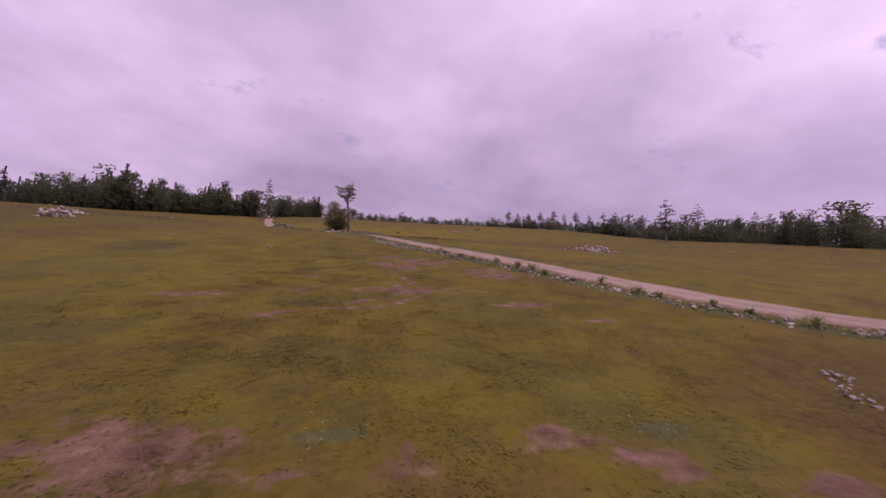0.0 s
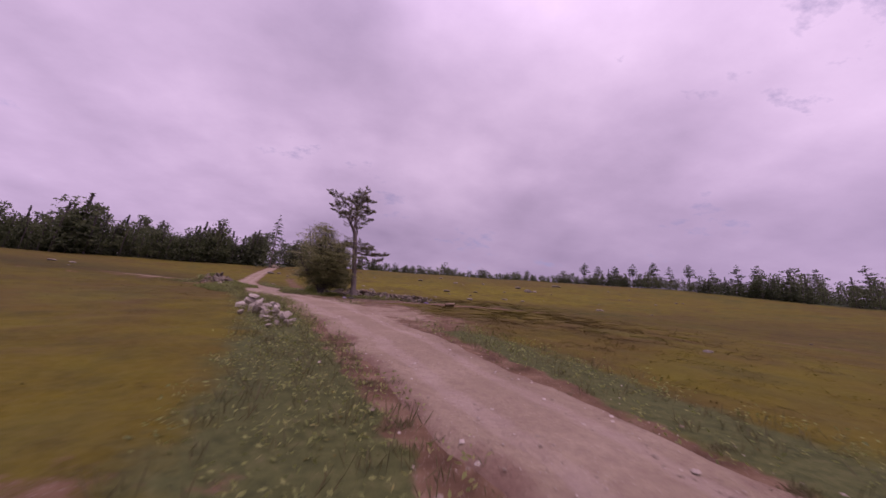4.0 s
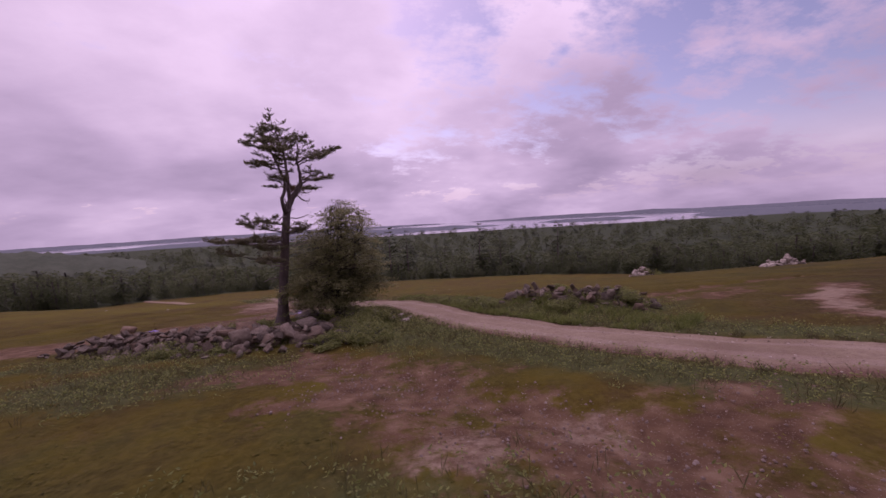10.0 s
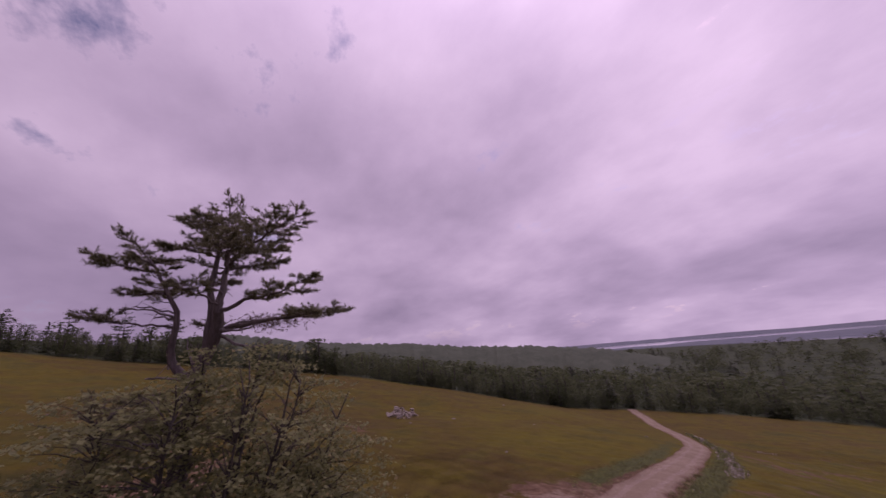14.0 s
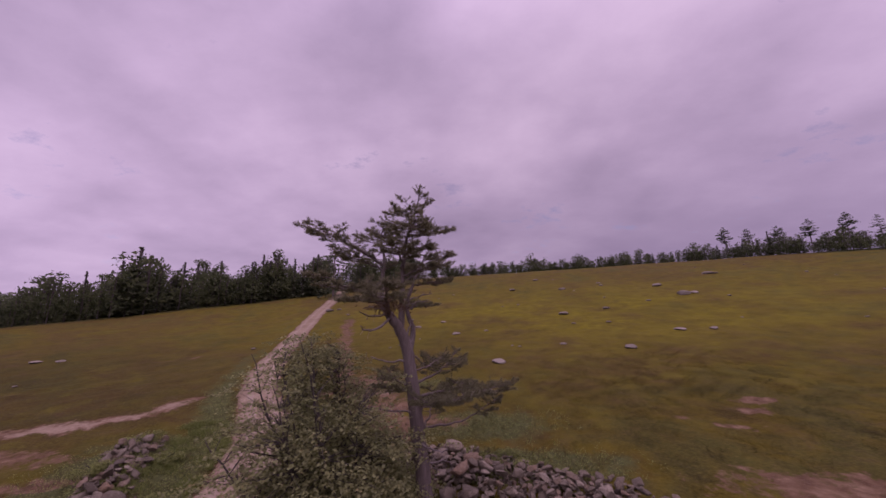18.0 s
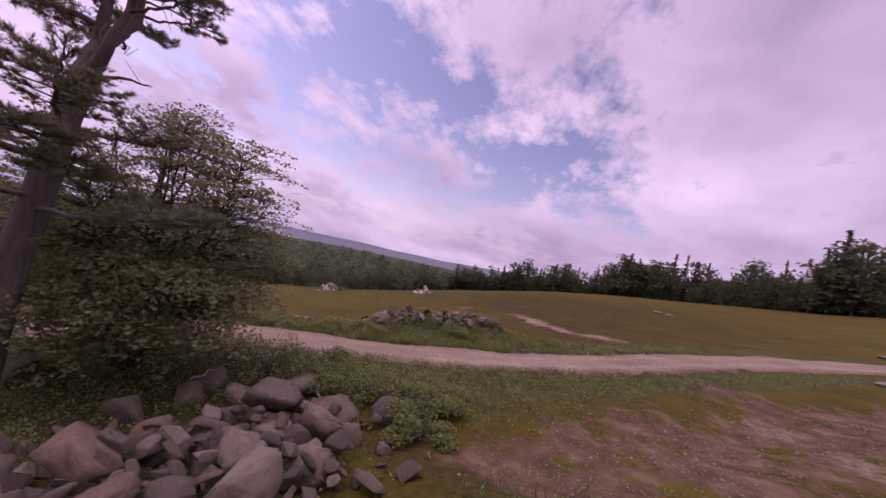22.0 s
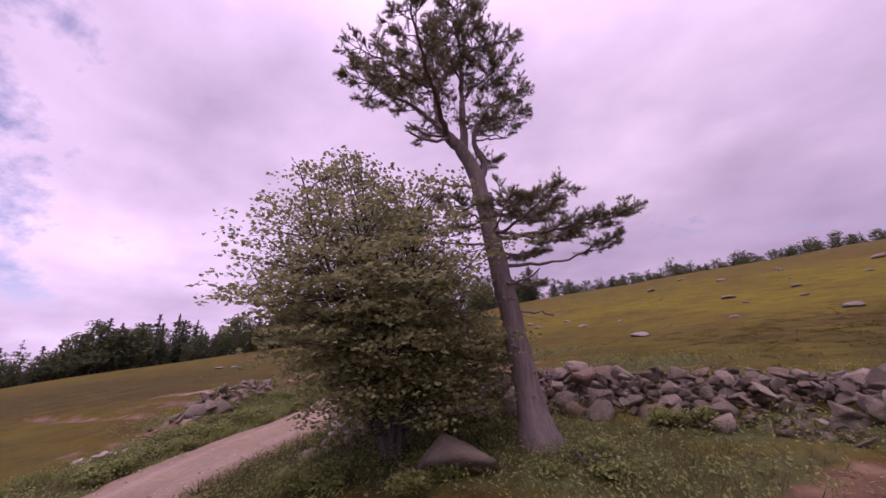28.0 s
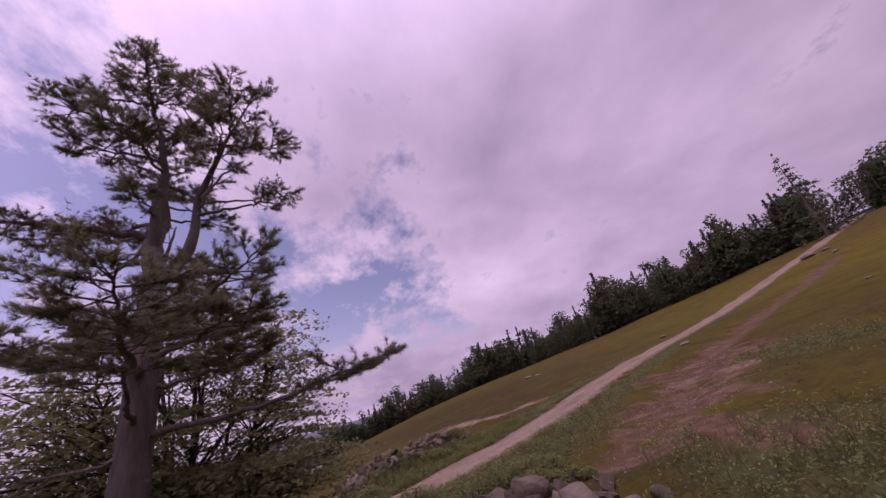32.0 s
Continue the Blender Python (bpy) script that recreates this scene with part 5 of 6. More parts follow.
# ---------------------------------------------------------------- woods
def whorls(rng, h, cards, bare, wide, levels, profile, rise, size):
    """Needle cards set along boughs that stand in whorls round a trunk."""
    z = np.linspace(bare, 0.985, levels) + rng.normal(0, 0.012, levels)
    per = rng.randint(4, 7, levels)
    lev = np.repeat(np.arange(levels), per)
    az = rng.uniform(0, 6.28, len(lev))
    u = (z[lev] - bare) / (1 - bare)
    reach = h * wide * np.interp(u, *profile) * rng.uniform(0.55, 1.15, len(lev))
    k = rng.choice(len(lev), cards, p=(reach + 0.02 * h) / (reach + 0.02 * h).sum())
    t = rng.uniform(0.12, 1.0, cards) ** 0.8
    a = az[k] + rng.normal(0, 0.22, cards)
    r = reach[k] * t
    c = np.stack([r * np.cos(a), r * np.sin(a), h * z[lev[k]] + rise * r + rng.normal(0, 0.010 * h, cards)], -1)
    return needle_cards(rng, c, a, np.full(cards, h * size * math.sqrt(170 / cards)) * (1.15 - 0.4 * u[k]), rise)


def conifer(rng, h, cards=150, wide=0.21):
    """Trunk quads and needle cards of a spruce, from its base."""
    t = tube(np.array([(0, 0, -0.5), (0, 0, h * 0.5), (0, 0, h * 0.98)]), [h * 0.018, h * 0.011, 0.02], 5)
    return t, whorls(rng, h, cards, 0.05, wide, 15, ((0, 0.15, 0.5, 0.85, 1), (0.85, 1.0, 0.66, 0.26, 0.04)), -0.18, 0.050)


def needle_cards(rng, c, a, s, droop):
    n = len(c)
    out = np.stack([np.cos(a), np.sin(a), np.full(n, droop) + rng.normal(0, 0.5, n)], -1)
    out /= np.linalg.norm(out, axis=1)[:, None]
    side = np.stack([-np.sin(a), np.cos(a), rng.normal(0, 0.5, n)], -1)
    s = np.asarray(s)[:, None] * rng.uniform(0.7, 1.4, (n, 1))
    v = np.stack([c - out * s * 0.5 - side * s * 0.75, c + out * s * 0.85, c + side * s * 0.8 - out * s * 0.3], 1)
    return v.reshape(-1, 3), np.arange(3 * n).reshape(-1, 3)


def leaf_cards(rng, c, s):
    n = len(c)
    e = rng.normal(0, 1, (2, n, 3))
    e /= np.linalg.norm(e, axis=2)[..., None]
    s = np.asarray(s)[:, None] * rng.uniform(0.6, 1.3, (n, 1))
    v = np.stack([c - e[0] * s, c + e[0] * s * 0.6 + e[1] * s * 0.8, c + e[0] * s * 0.5 - e[1] * s * 0.8], 1)
    return v.reshape(-1, 3), np.arange(3 * n).reshape(-1, 3)


def broadleaf(rng, h, cards=150, wide=0.27):
    """A rounded crown of a dozen leafy bosses round a short trunk."""
    t = tube(np.array([(0, 0, -0.5), (0.02 * h, 0, h * 0.4), (0, 0.02 * h, h * 0.85)]), [h * 0.016, h * 0.011, 0.02], 5)
    m = 13
    u = np.linspace(0.14, 0.9, m) + rng.normal(0, 0.04, m)
    b = rng.uniform(0, 6.28, m)
    off = wide * np.interp(u, [0.1, 0.4, 0.7, 0.95], [0.75, 0.85, 0.6, 0.1]) * rng.uniform(0.4, 1.0, m)
    mid = np.stack([off * np.cos(b), off * np.sin(b), u], -1)
    size = rng.uniform(0.10, 0.17, m) * np.interp(u, [0.1, 0.9], [1.1, 0.75])
    k = rng.randint(0, m, cards)
    d = rng.normal(0, 1, (cards, 3))
    d /= np.linalg.norm(d, axis=1)[:, None]
    c = h * (mid[k] + d * (size[k] * rng.uniform(0.5, 1.08, cards) ** 0.7)[:, None] * (1.15, 1.15, 0.85))
    return t, leaf_cards(rng, c, np.full(cards, h * 0.042 * math.sqrt(170 / cards)))


def tall_pine(rng, h, cards=190, bare=0.26, wide=0.24):
    """An old pine with level boughs in open tiers."""
    t = tube(np.array([(0, 0, -0.5), (0.01 * h, 0, h * 0.5), (0, 0.01 * h, h * 0.97)]), [h * 0.019, h * 0.013, 0.02], 5)
    return t, whorls(rng, h, cards, bare, wide, 11, ((0, 0.3, 0.7, 1), (0.75, 1.0, 0.72, 0.22)), 0.10, 0.050)


def crest_pine(rng, h, cards=190):
    """A pine with a long bare stem and a small flat top."""
    return tall_pine(rng, h, cards, 0.52, 0.23)


KINDS = {"spruce": conifer, "birch": broadleaf, "pine": tall_pine}
LONE = dict(KINDS, stem=crest_pine)


def lone_tree(kind, label, x, y, h, seed, cards=1500):
    rng = np.random.RandomState(seed)
    t, c = conifer(rng, h, cards, 0.30) if kind == "spruce" else LONE[kind](rng, h, cards)
    ob = thing("pine_tree" if kind == "stem" else kind + "_tree", label, "tree", (x, y, ground_z(x, y)))
    part("trunk", mesh_np("trunk", *t, True), M_PINE_BARK, ob)
    part("crown", mesh_np("crown", *c), M_SPRUCE if kind != "birch" else M_WOODS, ob)


CREST = "flat-topped pine with a bare stem on the hill crest"
EAST = "tall pine at the eastern field edge"
SOUTH = "tall pine above the southern woods"
for kind, label, x, y, h in (
        ("spruce", "tall dark spruce standing out of the wood edge", -39.3, 75.5, 16.5), ("spruce", "small dark spruce at a gap in the trees", -4.5, 130, 6.0),
        ("stem", CREST, 75, 107, 10.0), ("stem", CREST, 78, 102, 8.5), ("stem", CREST, 81, 95, 8.0), ("stem", CREST, 86, 91.5, 9.0), ("stem", CREST, 91, 87, 9.5), ("stem", CREST, 99, 80, 9.0),
        ("pine", EAST, 107, 70, 9.5), ("stem", EAST, 110, 66, 9.5), ("pine", EAST, 95, 84, 8.0), ("pine", EAST, 103, 75, 8.0), ("pine", EAST, 112, 52, 9.0), ("pine", EAST, 110, 40, 10.0),
        ("pine", "big spreading pine at the field edge", 88.9, 15.2, 12.6), ("pine", "big spreading pine at the field edge", 116.8, 31, 13.0),
        ("pine", EAST, 113.6, 14.4, 8.5), ("pine", EAST, 116, 11.2, 9.5), ("pine", EAST, 118, 8.5, 9.0), ("pine", EAST, 120, 5, 9.0), ("stem", EAST, 122, -2, 9.0),
        ("pine", SOUTH, -12.4, -166, 28.0), ("pine", SOUTH, -22, -172, 26.0), ("pine", SOUTH, -58, -155, 27.0), ("pine", SOUTH, -90, -133, 24.5), ("pine", SOUTH, -66, -146, 22),
        ("spruce", "pointed spruce at the western wood edge", -150, 26, 14.0),
        ("birch", "round bush in the lower field edge", 22, -140, 5.0), ("birch", "round bush in the lower field edge", 3, -146, 5.5), ("birch", "round bush in the lower field edge", -22, -141, 5.0)):
    lone_tree(kind, label, x, y, h, int(abs(x * 7 + y)) + 1)


def woods(name, label, spots, seed, cards, mix, broad=1.0):
    """Many trees joined in one mesh: spots are x, y, height."""
    rng = np.random.RandomState(seed)
    trunks, crowns, dark = [], [], []
    protos = {k: [KINDS[k](rng, 1.0, cards) for _ in range(9)] for k in KINDS}
    names = list(KINDS)
    for x, y, h in spots:
        k = names[np.searchsorted(np.cumsum(mix), rng.rand())]
        t, c = protos[k][rng.randint(9)]
        a = rng.uniform(0, 6.28)
        rot = np.array([[math.cos(a), -math.sin(a), 0], [math.sin(a), math.cos(a), 0], [0, 0, 1]])
        o = np.array([x, y, ground_z(x, y)])
        wide = rng.uniform(0.85, 1.45) * broad
        trunks.append((t[0] * (h, h, h) @ rot.T + o, t[1]))
        (crowns if k == "birch" else dark).append((c[0] * (h * wide, h * wide, h) @ rot.T + o, c[1]))
    ob = thing(name, label, "woods", kind="stuff")
    part("trunk", mesh_np("trunk", *join(trunks)), M_MAPLE_BARK, ob)
    part("leafy_crown", mesh_np("leafy_crown", *join(crowns)), M_WOODS, ob)
    part("needle_crown", mesh_np("needle_crown", *join(dark)), M_SPRUCE, ob)


def ring_spots(lo, hi, count, seed, tall, depth):
    rng = np.random.RandomState(seed)
    out = []
    for _ in range(count):
        b = radians(rng.uniform(lo, hi))
        r = field_edge(np.array((b + math.pi) % (2 * math.pi) - math.pi)) + rng.uniform(0, 1) ** 1.4 * depth
        x, y = r * math.sin(b), r * math.cos(b)
        if far_from(ROAD_L, np.array([x]), np.array([y]))[0] < 4:
            continue
        out.append((x, y, float(np.interp(math.degrees(b), *tall)) * (rng.uniform(0.5, 1.0) if rng.rand() < 0.85 else rng.uniform(1.0, 1.3)) * (1 + 0.12 * math.sin(b * 19) + 0.12 * math.sin(b * 47 + 1))))
    return out


woods("northern_woods", "mixed wood of spruce and birch along the upper field edge", ring_spots(-100, -12, 860, 1, ((-100, -75, -55, -30, -12), (7.0, 8.8, 10.2, 9.8, 7.0)), 20), 1, 300, (0.40, 0.72, 1.0), 1.0)
woods("hilltop_thicket", "low bushes and young trees on the hill crest", ring_spots(-10, 62, 620, 2, ((-10, 0, 20, 40, 62), (5.6, 5.6, 5.0, 4.6, 4.8)), 14), 2, 260, (0.12, 0.90, 1.0), 1.1)
woods("eastern_woods", "dark mixed wood below the eastern field edge", ring_spots(60, 140, 540, 3, ((60, 90, 120, 140), (6.2, 6.5, 6, 6)), 26), 3, 300, (0.26, 0.70, 1.0), 1.15)
woods("southern_woods", "mixed green wood below the field towards the bay", ring_spots(138, 262, 900, 4, ((138, 160, 175, 190, 205, 230, 262), (6.5, 5.6, 5.2, 5.2, 6.0, 6.4, 6.8)), 60), 4, 420, (0.14, 0.84, 1.0), 1.6)
woods("wood_edge_undergrowth", "leafy undergrowth closing the foot of the woods", ring_spots(-100, 262, 900, 5, ((-100, -12, 20, 60, 262), (3.4, 2.6, 2.4, 3.2, 3.4)), 7), 5, 125, (0.06, 1.0, 1.0))


def lowland_spots(seed, count):
    rng = np.random.RandomState(seed)
    out = []
    while len(out) < count:
        b, r = radians(rng.uniform(100, 300)), 150 * (1500 / 150) ** rng.rand()
        out.append((r * math.sin(b), r * math.cos(b), rng.uniform(5, 10) * (1 + r / 900)))
    return out


woods("lowland_forest", "wooded lowland stretching down to the bay", lowland_spots(6, 2600), 6, 120, (0.12, 0.92, 1.0), 2.2)


# ---------------------------------------------------------------- bay, islands and far hills
def water_material():
    m = Mat("bay_water", 0.07, 0.5)
    m.color(m.ramp(m.noise(0.004, 4), (0.3, (0.13, 0.14, 0.17)), (0.7, (0.20, 0.21, 0.25))))
    return m.m


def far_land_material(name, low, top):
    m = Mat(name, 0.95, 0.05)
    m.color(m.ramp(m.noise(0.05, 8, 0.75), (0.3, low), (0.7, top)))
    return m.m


SEA = -60.5 - LEVEL
n = 96
ang = np.radians(np.linspace(95, 275, n))
v = np.concatenate([np.stack([r * np.sin(ang), r * np.cos(ang), np.full(n, SEA)], -1) for r in (1300.0, 2500.0, 4900.0)])
f = [(k * n + i, k * n + i + 1, (k + 1) * n + i + 1, (k + 1) * n + i) for k in range(2) for i in range(n - 1)]
tagged(part("water", mesh_np("water", v, np.array(f)), water_material(), None), "calm pale bay below the wooded lowland", "water", kind="structure")
# the haze of distance is painted into this pale blue-grey base colour
M_FAR_HAZED = far_land_material("hazed_far_land", (0.125, 0.140, 0.160), (0.165, 0.180, 0.190))
M_HILL = far_land_material("wooded_hillside", (0.060, 0.075, 0.050), (0.100, 0.115, 0.080))


def island(label, az0, az1, dist, deep, high, seed):
    """A long low wooded island between two bearings."""
    rng = np.random.RandomState(seed)
    m, k = 90, 9
    b = np.radians(np.linspace(az0, az1, m))
    env = np.sin(np.linspace(0, math.pi, m)) ** 0.55
    ridge = high * env * (0.75 + 0.25 * np.interp(np.arange(m), np.arange(0, m + 6, 6), rng.uniform(-1, 1, len(np.arange(0, m + 6, 6)))))
    verts = []
    for j in range(k):
        u = j / (k - 1) * 2 - 1
        r = dist + u * deep * env
        verts.append(np.stack([r * np.sin(b), r * np.cos(b), SEA - 1 + ridge * (1 - u * u) ** 0.5 + rng.uniform(-1, 1, m) * 0.05 * high * (abs(u) < 0.9)], -1))
    i = np.arange((k - 1) * (m - 1))
    r, c = i // (m - 1), i % (m - 1)
    me = mesh_np("island", np.concatenate(verts), np.stack([r * m + c, r * m + c + 1, (r + 1) * m + c + 1, (r + 1) * m + c], -1), True)
    tagged(part("island", me, M_FAR_HAZED, None), label, "island", kind="structure")


island("long wooded headland across the bay", 140, 201, 2300, 260, 30, 1)
island("low wooded island in the bay", 207, 222, 2500, 150, 20, 2)
island("far hazy shore beyond the bay", 100, 192, 4300, 300, 40, 3)
island("far hazy shore beyond the bay", 196, 262, 4500, 250, 40, 4)
island("thin wooded island far out in the bay", 224, 246, 3400, 150, 14, 5)


def ridge(label, bearings, angles, dist, deep, seed, material):
    """A wooded hill range far off, with an uneven crest; angles are its height as seen from the pine."""
    rng = np.random.RandomState(seed)
    m, k = 260, 8
    a = np.linspace(bearings[0], bearings[-1], m)
    top = 5 + dist * np.tan(np.radians(np.interp(a, bearings, angles)))
    b, verts = np.radians(a), []
    for j in range(k):
        u = j / (k - 1)
        r = dist - deep + deep * u
        z = -75 + (top + 75) * math.sin(u * math.pi / 2) ** 1.3 + rng.uniform(-1, 1, m) * 2.2 * (j > 1)
        verts.append(np.stack([r * np.sin(b), r * np.cos(b), z], -1))
    i = np.arange((k - 1) * (m - 1))
    r, c = i // (m - 1), i % (m - 1)
    me = mesh_np("hill", np.concatenate(verts), np.stack([r * m + c, r * m + c + 1, (r + 1) * m + c + 1, (r + 1) * m + c], -1)[:, ::-1])
    tagged(part("hill", me, material, None), label, "hill", kind="structure")


ridge("wooded hill rising beyond the eastern trees", (66, 76, 86, 91, 98, 107, 115, 121, 132, 142, 150), (2.0, 4.6, 5.2, 4.6, 3.3, 2.5, 1.8, 0.9, 0.0, -1.2, -3.0), 620, 330, 1, M_HILL)
ridge("low wooded hills along the western horizon", (-142, -130, -118, -104, -92, -80), (-3.0, -1.0, -1.0, -0.4, 0.1, -1.2), 2600, 700, 2, M_FAR_HAZED)


# ---------------------------------------------------------------- low growth
def tufts(name, label, category, x, y, material, blades, length, width, lean, seed):
    rng = np.random.RandomState(seed)
    z = height(x, y) - 0.02
    p = np.stack([x, y, z], -1)
    w = np.tile((0.0, 0.0, 1.0), (len(p), 1))
    n = len(p)
    p = np.repeat(p, blades, 0) + rng.normal(0, 1, (n * blades, 3)) * (0.07, 0.07, 0)
    way = rng.normal(0, lean, (n * blades, 3))
    way[:, 2] = 1
    way /= np.linalg.norm(way, axis=1)[:, None]
    l = (length * rng.uniform(0.5, 1.2, n * blades))[:, None]
    s = np.cross(way, rng.normal(0, 1, way.shape))
    s /= np.linalg.norm(s, axis=1)[:, None] + 1e-9
    s = s * width
    v = np.stack([p, p + way * l * 0.55 + s, p + way * l, p + way * l * 0.5 - s], 1).reshape(-1, 3)
    ob = part(name, mesh_np(name, v, np.arange(len(v)).reshape(-1, 4)), material, None)
    return tagged(ob, label, category, kind="stuff")


def thin_by(rng, x, y, chance):
    keep = rng.rand(len(x)) < chance
    return x[keep], y[keep]


rng = np.random.RandomState(77)
# the mat of low plants, thick round the pine and along the way in
x, y = np.concatenate([rng.normal(0, 12, 30000), rng.normal(5, 8, 60000), rng.normal(12, 5, 22000), rng.normal(15, 7, 22000)]), np.concatenate([rng.normal(3, 12, 30000), -76 + 52 * rng.rand(60000) ** 1.7, rng.normal(-11, 8, 22000), rng.normal(15, 7, 22000)])
dull = np.clip(1.25 - np.hypot(x, y - 3) / 20, 0, 1) + np.clip((-26 - y) / 22, 0, 1) + np.clip(1.3 - np.hypot((x - 12) / 11, (y + 11) / 16), 0, 1) + np.clip(1.3 - np.hypot(x - 15, y - 15) / 15, 0, 1)
ok = np.clip(dull, 0, 1) * (1 - np.clip(dirt_mask(x, y) * 1.35, 0, 1)) * (1 - 0.5 * np.clip(green_mask(x, y), 0, 1)) * (far_from(ROAD_L, x, y) > 2.1)
x, y = thin_by(rng, x, y, ok)
mat_rng = np.random.RandomState(41)
k = 5
px, py = np.repeat(x, k) + mat_rng.normal(0, 0.09, len(x) * k), np.repeat(y, k) + mat_rng.normal(0, 0.09, len(x) * k)
spots = np.stack([px, py, height(px, py) + np.repeat(mat_rng.uniform(-0.02, 0.012, len(x)), k) + mat_rng.uniform(0.0, 0.016, len(px))], -1)
mat_mesh = mesh_np("plant_mat", *leaves(mat_rng, spots, 0.056, 0.16, ((-0.38, -0.4), (0.46, -0.12), (-0.08, 0.52))))
attribute(mat_mesh, "rust", np.repeat(rust_mask(px, py), 3))
attribute(mat_mesh, "gold", np.repeat(gold_mask(px, py), 3))
tagged(part("plant_mat", mat_mesh, M_SHRUB, None), "mat of ankle-high olive and reddish barren plants", "low plants", kind="stuff")
# greener weeds on verges and round the stones
line = smooth_line(VERGE, 0.3)
vx, vy = (line[rng.randint(0, len(line), 5000)] + rng.normal(0, 1.0, (5000, 2))).T
keep = np.sin(vx * 1.9 + 1.3 * np.sin(vy * 1.3)) * np.sin(vy * 2.1) + rng.normal(0, 0.3, 5000) > 0.25
vx, vy = vx[keep], vy[keep]
x, y = np.concatenate([rng.normal(-4, 10, 46000), rng.normal(2, 6, 16000), vx]), np.concatenate([rng.normal(0, 12, 46000), rng.uniform(-70, -10, 16000), vy])
ok = np.clip(green_mask(x, y) * 1.15 - 0.28, 0, 1) * (far_from(ROAD_L, x, y) > 1.32) * (far_from(TRACK_L, x, y) > 1.1)
x, y = thin_by(rng, x, y, ok)
k = 11
px, py = np.repeat(x, k) + mat_rng.normal(0, 0.10, len(x) * k), np.repeat(y, k) + mat_rng.normal(0, 0.10, len(x) * k)
spots = np.stack([px, py, height(px, py) + np.repeat(mat_rng.uniform(0.4, 1.2, len(x)), k) * mat_rng.uniform(0.0, 0.26, len(px))], -1)
tagged(part("weed_patch", mesh_np("weed_patch", *leaves(mat_rng, spots, 0.060, 0.7, ((0, -0.5), (0.24, 0.0), (0, 0.6), (-0.24, 0.0)))), M_WEED, None), "leafy green weeds on the verge and round the stones", "weeds", kind="stuff")
x, y = np.concatenate([rng.normal(-4, 9, 30000), rng.normal(3, 6, 9000), vx]), np.concatenate([rng.normal(0, 11, 30000), rng.uniform(-60, -10, 9000), vy])
ok = np.clip(green_mask(x, y) - 0.3, 0, 1) * (far_from(ROAD_L, x, y) > 1.32)
x, y = thin_by(rng, x, y, ok)
tufts("dry_grass", "straw-coloured grass tufts among the weeds", "grass", x, y, M_GRASS, 8, 0.27, 0.006, 0.45, 3)


line = smooth_line(ROAD[9:15], 0.4)
side = np.gradient(line, axis=0)
side = np.stack([-side[:, 1], side[:, 0]], -1) / np.linalg.norm(side, axis=1)[:, None]
pick = rng.randint(0, len(line), 9000)
p = line[pick] + side[pick] * (1.4 + 2.6 * rng.rand(9000) ** 1.3)[:, None]
p = p[np.sin(p[:, 0] * 2.3 + 1.7 * np.sin(p[:, 1] * 1.9)) * np.sin(p[:, 1] * 2.9) + rng.normal(0, 0.35, 9000) > 0.38]
p = p[(np.hypot(p[:, 0] + 4.3, p[:, 1] + 8.4) > 2.2) & (np.hypot(p[:, 0] + 8.0, p[:, 1] + 5.0) > 1.7)]
tufts("verge_grass", "lush tall green grass along the road verge", "grass", p[:, 0], p[:, 1], leaf_mat("verge_grass_blades", (0.115, 0.150, 0.040), (0.190, 0.232, 0.060), (0.260, 0.275, 0.088)), 8, 0.28, 0.010, 0.6, 4)

# short ragged tufts creeping in from both edges of the road
line = smooth_line(ROAD[5:16], 0.4)
side = np.gradient(line, axis=0)
side = np.stack([-side[:, 1], side[:, 0]], -1) / np.linalg.norm(side, axis=1)[:, None]
pick = rng.randint(0, len(line), 5200)
p = line[pick] + side[pick] * (rng.choice([-1, 1], 5200) * (1.12 + 0.75 * rng.rand(5200) ** 0.8))[:, None]
p = p[np.sin(p[:, 0] * 3.1 + 2 * np.sin(p[:, 1] * 2.3)) * np.sin(p[:, 1] * 3.7) + rng.normal(0, 0.35, 5200) > 0.22]
p = p[((dirt_mask(p[:, 0], p[:, 1]) < 0.93) | (rng.rand(len(p)) < 0.35)) & (np.hypot(p[:, 0] + 8.0, p[:, 1] + 5.0) > 1.7) & ((p[:, 1] < -22) | (p[:, 1] > -9))]
tufts("road_edge_grass", "short ragged grass creeping over the road edge", "grass", p[:, 0], p[:, 1], M_GRASS, 10, 0.13, 0.005, 0.7, 5)


def bush(label, x, y, r, h, seed, count=2600):
    rng = np.random.RandomState(seed)
    ob = thing("bush", label, "bush", (x, y, ground_z(x, y)))
    a, u = rng.uniform(0, 6.28, 16), rng.uniform(0.3, 1, 16)
    stems = [tube(np.array([(0, 0, -0.05), (r * 0.4 * math.cos(b) * c, r * 0.4 * math.sin(b) * c, h * 0.5), (r * math.cos(b) * c, r * math.sin(b) * c, h * (1.05 - 0.5 * c))]), [0.012, 0.008, 0.003], 4) for b, c in zip(a, u)]
    part("twig_spray", mesh_np("twig_spray", *join(stems)), M_MAPLE_BARK, ob)
    d = rng.normal(0, 1, (count, 3))
    d /= np.linalg.norm(d, axis=1)[:, None]
    d *= rng.uniform(0.1, 1, (count, 1)) ** 0.6
    lump = rng.randint(0, 9, count)
    c = np.stack([rng.uniform(-0.75, 0.75, 9) * r, rng.uniform(-0.75, 0.75, 9) * r, rng.uniform(0.15, 0.65, 9) * h], -1)
    p = d * (r * 0.42, r * 0.42, h * 0.36) + c[lump]
    p = p[p[:, 2] > 0.03]
    part("foliage", mesh_np("foliage", *leaves(rng, p, 0.055, 0.6)), M_WEED, ob)


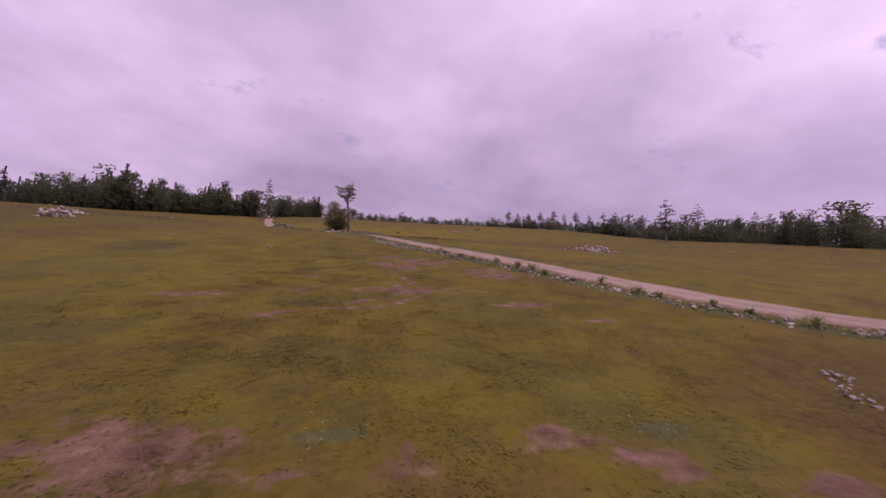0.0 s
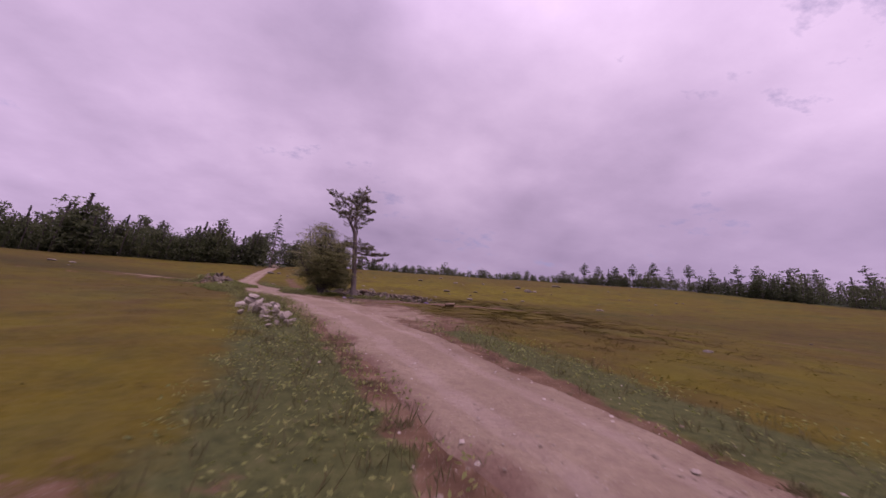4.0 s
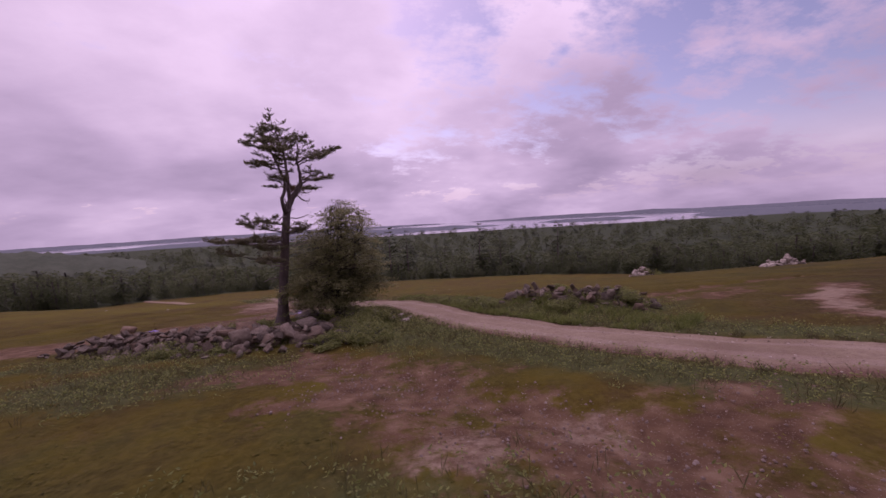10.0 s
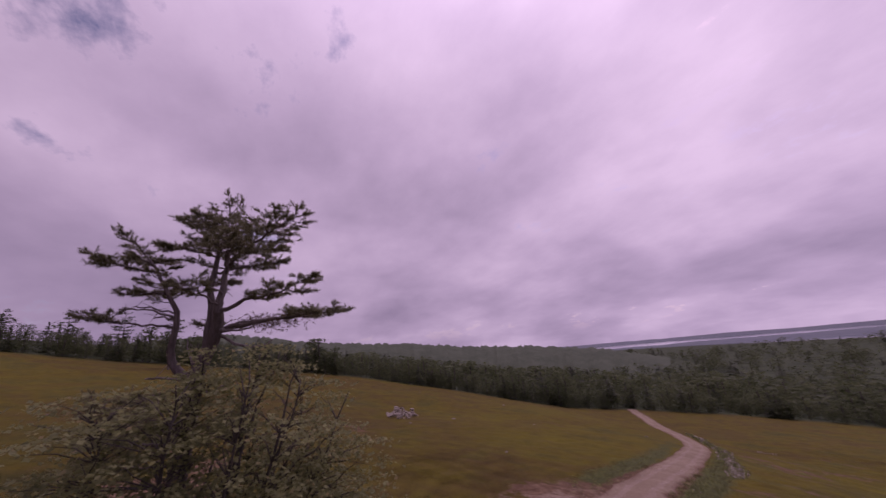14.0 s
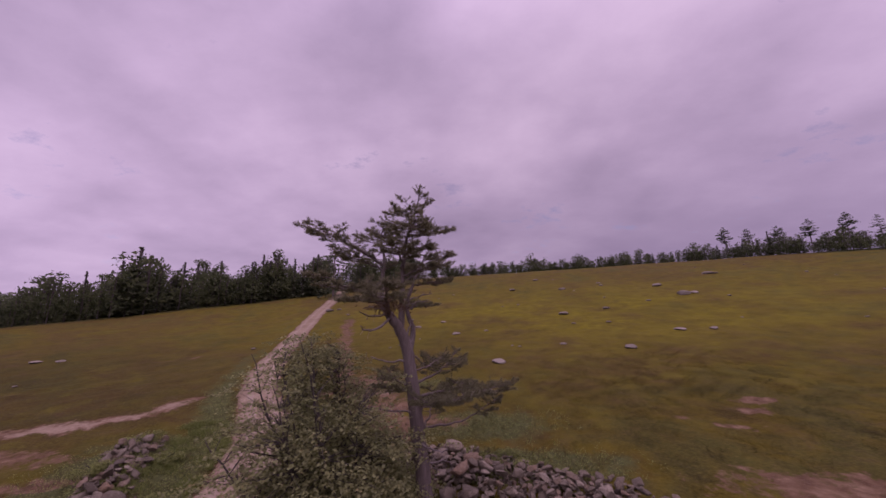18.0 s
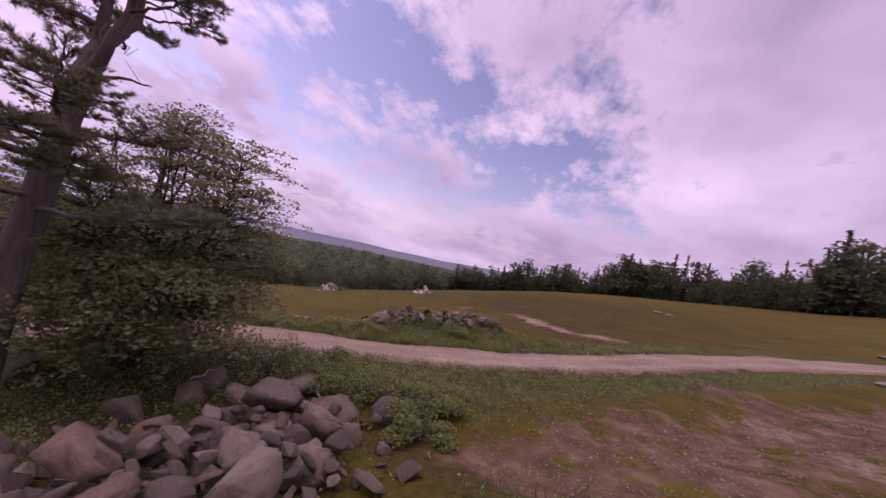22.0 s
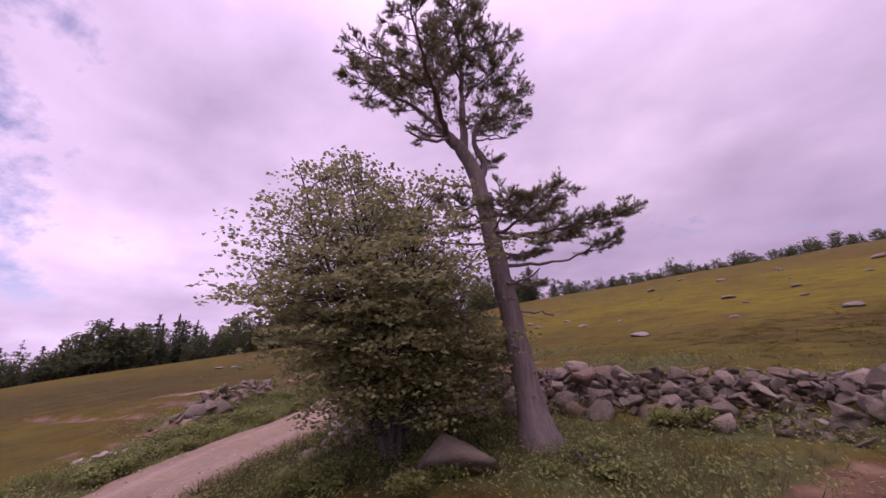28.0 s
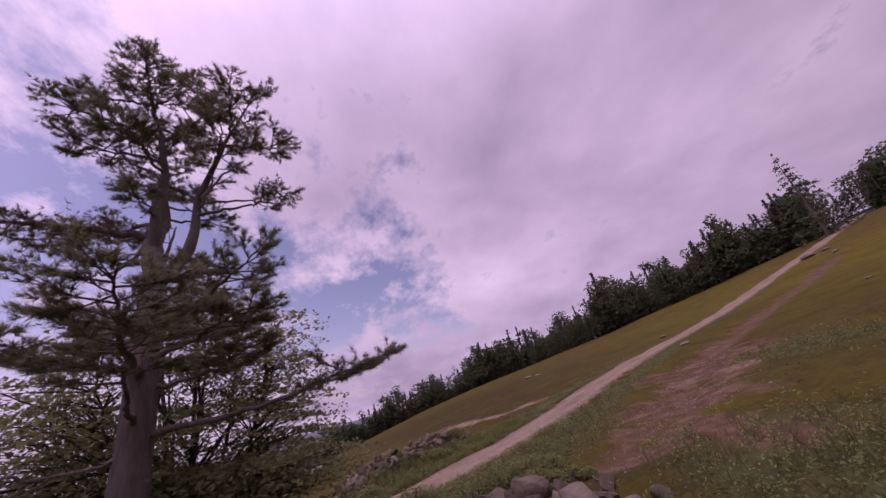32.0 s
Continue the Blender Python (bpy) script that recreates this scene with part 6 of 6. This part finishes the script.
for k, (x, y, r, h) in enumerate(((-3.5, 4.1, 0.8, 0.6), (-2.5, 5.9, 0.6, 0.3), (-3.8, 3.4, 0.9, 0.7), (-4.4, 2.6, 0.8, 0.7), (-3.4, 1.9, 1.0, 1.0), (-12.9, 2.4, 0.9, 0.6), (-14.4, 4.9, 0.9, 0.6), (-12.4, 3.8, 0.8, 0.5),
                                  (-14.2, 2.6, 0.9, 0.55), (0.9, 4.9, 0.7, 0.4), (2.4, 4.6, 0.8, 0.4), (-1.2, -1.9, 0.7, 0.4), (1.0, -0.9, 0.6, 0.35), (-3.2, -2.2, 0.8, 0.5), (2.4, 1.1, 0.5, 0.35), (-36.6, -17.4, 0.9, 0.9),
                                  (-4.2, 5.6, 0.9, 0.5), (-3.4, 5.8, 0.8, 0.45), (-3.9, 5.0, 0.8, 0.55), (-9.7, -0.3, 0.7, 0.5), (-10.3, -1.1, 0.8, 0.5), (-9.2, -1.7, 0.7, 0.4), (-8.6, -2.8, 0.6, 0.35), (-10.4, 0.5, 0.6, 0.45), (-9.8, 1.3, 0.6, 0.45), (-4.5, 2.9, 0.6, 0.8))):
    bush("low leafy green bush growing by the stones", x, y, r, h, 600 + k)

ditch_rng = random.Random(31)
for k, (x, y) in enumerate(smooth_line(VERGE[1:], 1.35)):
    r = ditch_rng.uniform(0.22, 0.42)
    bush("small clump of green weeds among the ditch stones", x + ditch_rng.uniform(-0.1, 0.9), y + ditch_rng.uniform(-0.4, 0.6), r, r * ditch_rng.uniform(1.0, 1.6), 700 + k, 420)


# ---------------------------------------------------------------- litter and sticks
def litter(name, label, x, y, color, size, seed):
    """A crumpled scrap of plastic sheet lying on the ground."""
    rng = np.random.RandomState(seed)
    m = Mat(name + "_film", 0.4, 0.5)
    m.color(m.ramp(m.noise(20.0, 4, local=True), (0.3, tuple(c * 0.6 for c in color)), (0.7, color)))
    k = 13
    gx, gy = np.meshgrid(np.linspace(-1, 1, k), np.linspace(-1, 1, k), indexing="ij")
    gz = 0.35 * np.abs(np.sin(gx * 3 + rng.uniform(0, 6)) * np.cos(gy * 2.6 + gx)) * (1.15 - gx ** 2) * (1.15 - gy ** 2) + rng.uniform(0, 0.10, gx.shape)
    w = 1 + rng.normal(0, 0.08, gx.shape)
    v = np.stack([gx * size * w, gy * size * 0.6 * w, gz * size + 0.015], -1).reshape(-1, 3)
    i = np.arange((k - 1) ** 2)
    r, c = i // (k - 1), i % (k - 1)
    me = mesh_np(name, v, np.stack([r * k + c, (r + 1) * k + c, (r + 1) * k + c + 1, r * k + c + 1], -1), True)
    ob = part(name, me, m.m, None)
    ob.location, ob.rotation_euler = (x, y, ground_z(x, y) + 0.05), (0, 0, rng.uniform(0, 6))
    tagged(ob, label, "litter")


litter("plastic_scrap", "crumpled violet plastic scrap on the dirt track", 6.5, -1.7, (0.20, 0.13, 0.42), 0.22, 1)
litter("plastic_scrap", "crumpled lilac plastic scrap on the reddish dirt", 0.35, -4.9, (0.34, 0.27, 0.44), 0.25, 2)
litter("plastic_tray", "torn black plastic tray on the reddish dirt", 0.75, -4.5, (0.035, 0.032, 0.035), 0.28, 3)


def stick(label, pts, r, seed):
    rng = np.random.RandomState(seed)
    p = curve_points(pts, 10, rng, 0.02)
    p[:, 2] += [ground_z(a, b) for a, b, _ in p]
    o = p[0].copy()
    ob = part("fallen_branch", mesh_np("fallen_branch", *tube(p - o, np.linspace(r, r * 0.3, 10), 6), True), M_DEAD, None)
    ob.location = o
    tagged(ob, label, "branch")


stick("bare grey fallen branch lying over the stones", [(-1.2, 2.4, 0.7), (-1.9, 2.2, 0.72), (-2.7, 1.95, 0.55)], 0.013, 1)
stick("thin bare branch leaning on the stones", [(-2.0, 4.3, 0.5), (-2.3, 3.95, 0.55), (-2.6, 3.6, 0.4)], 0.012, 2)
stick("pale forked branch lying in the weeds", [(-4.9, 1.9, 0.25), (-4.6, 1.5, 0.4), (-4.1, 1.3, 0.45)], 0.014, 3)
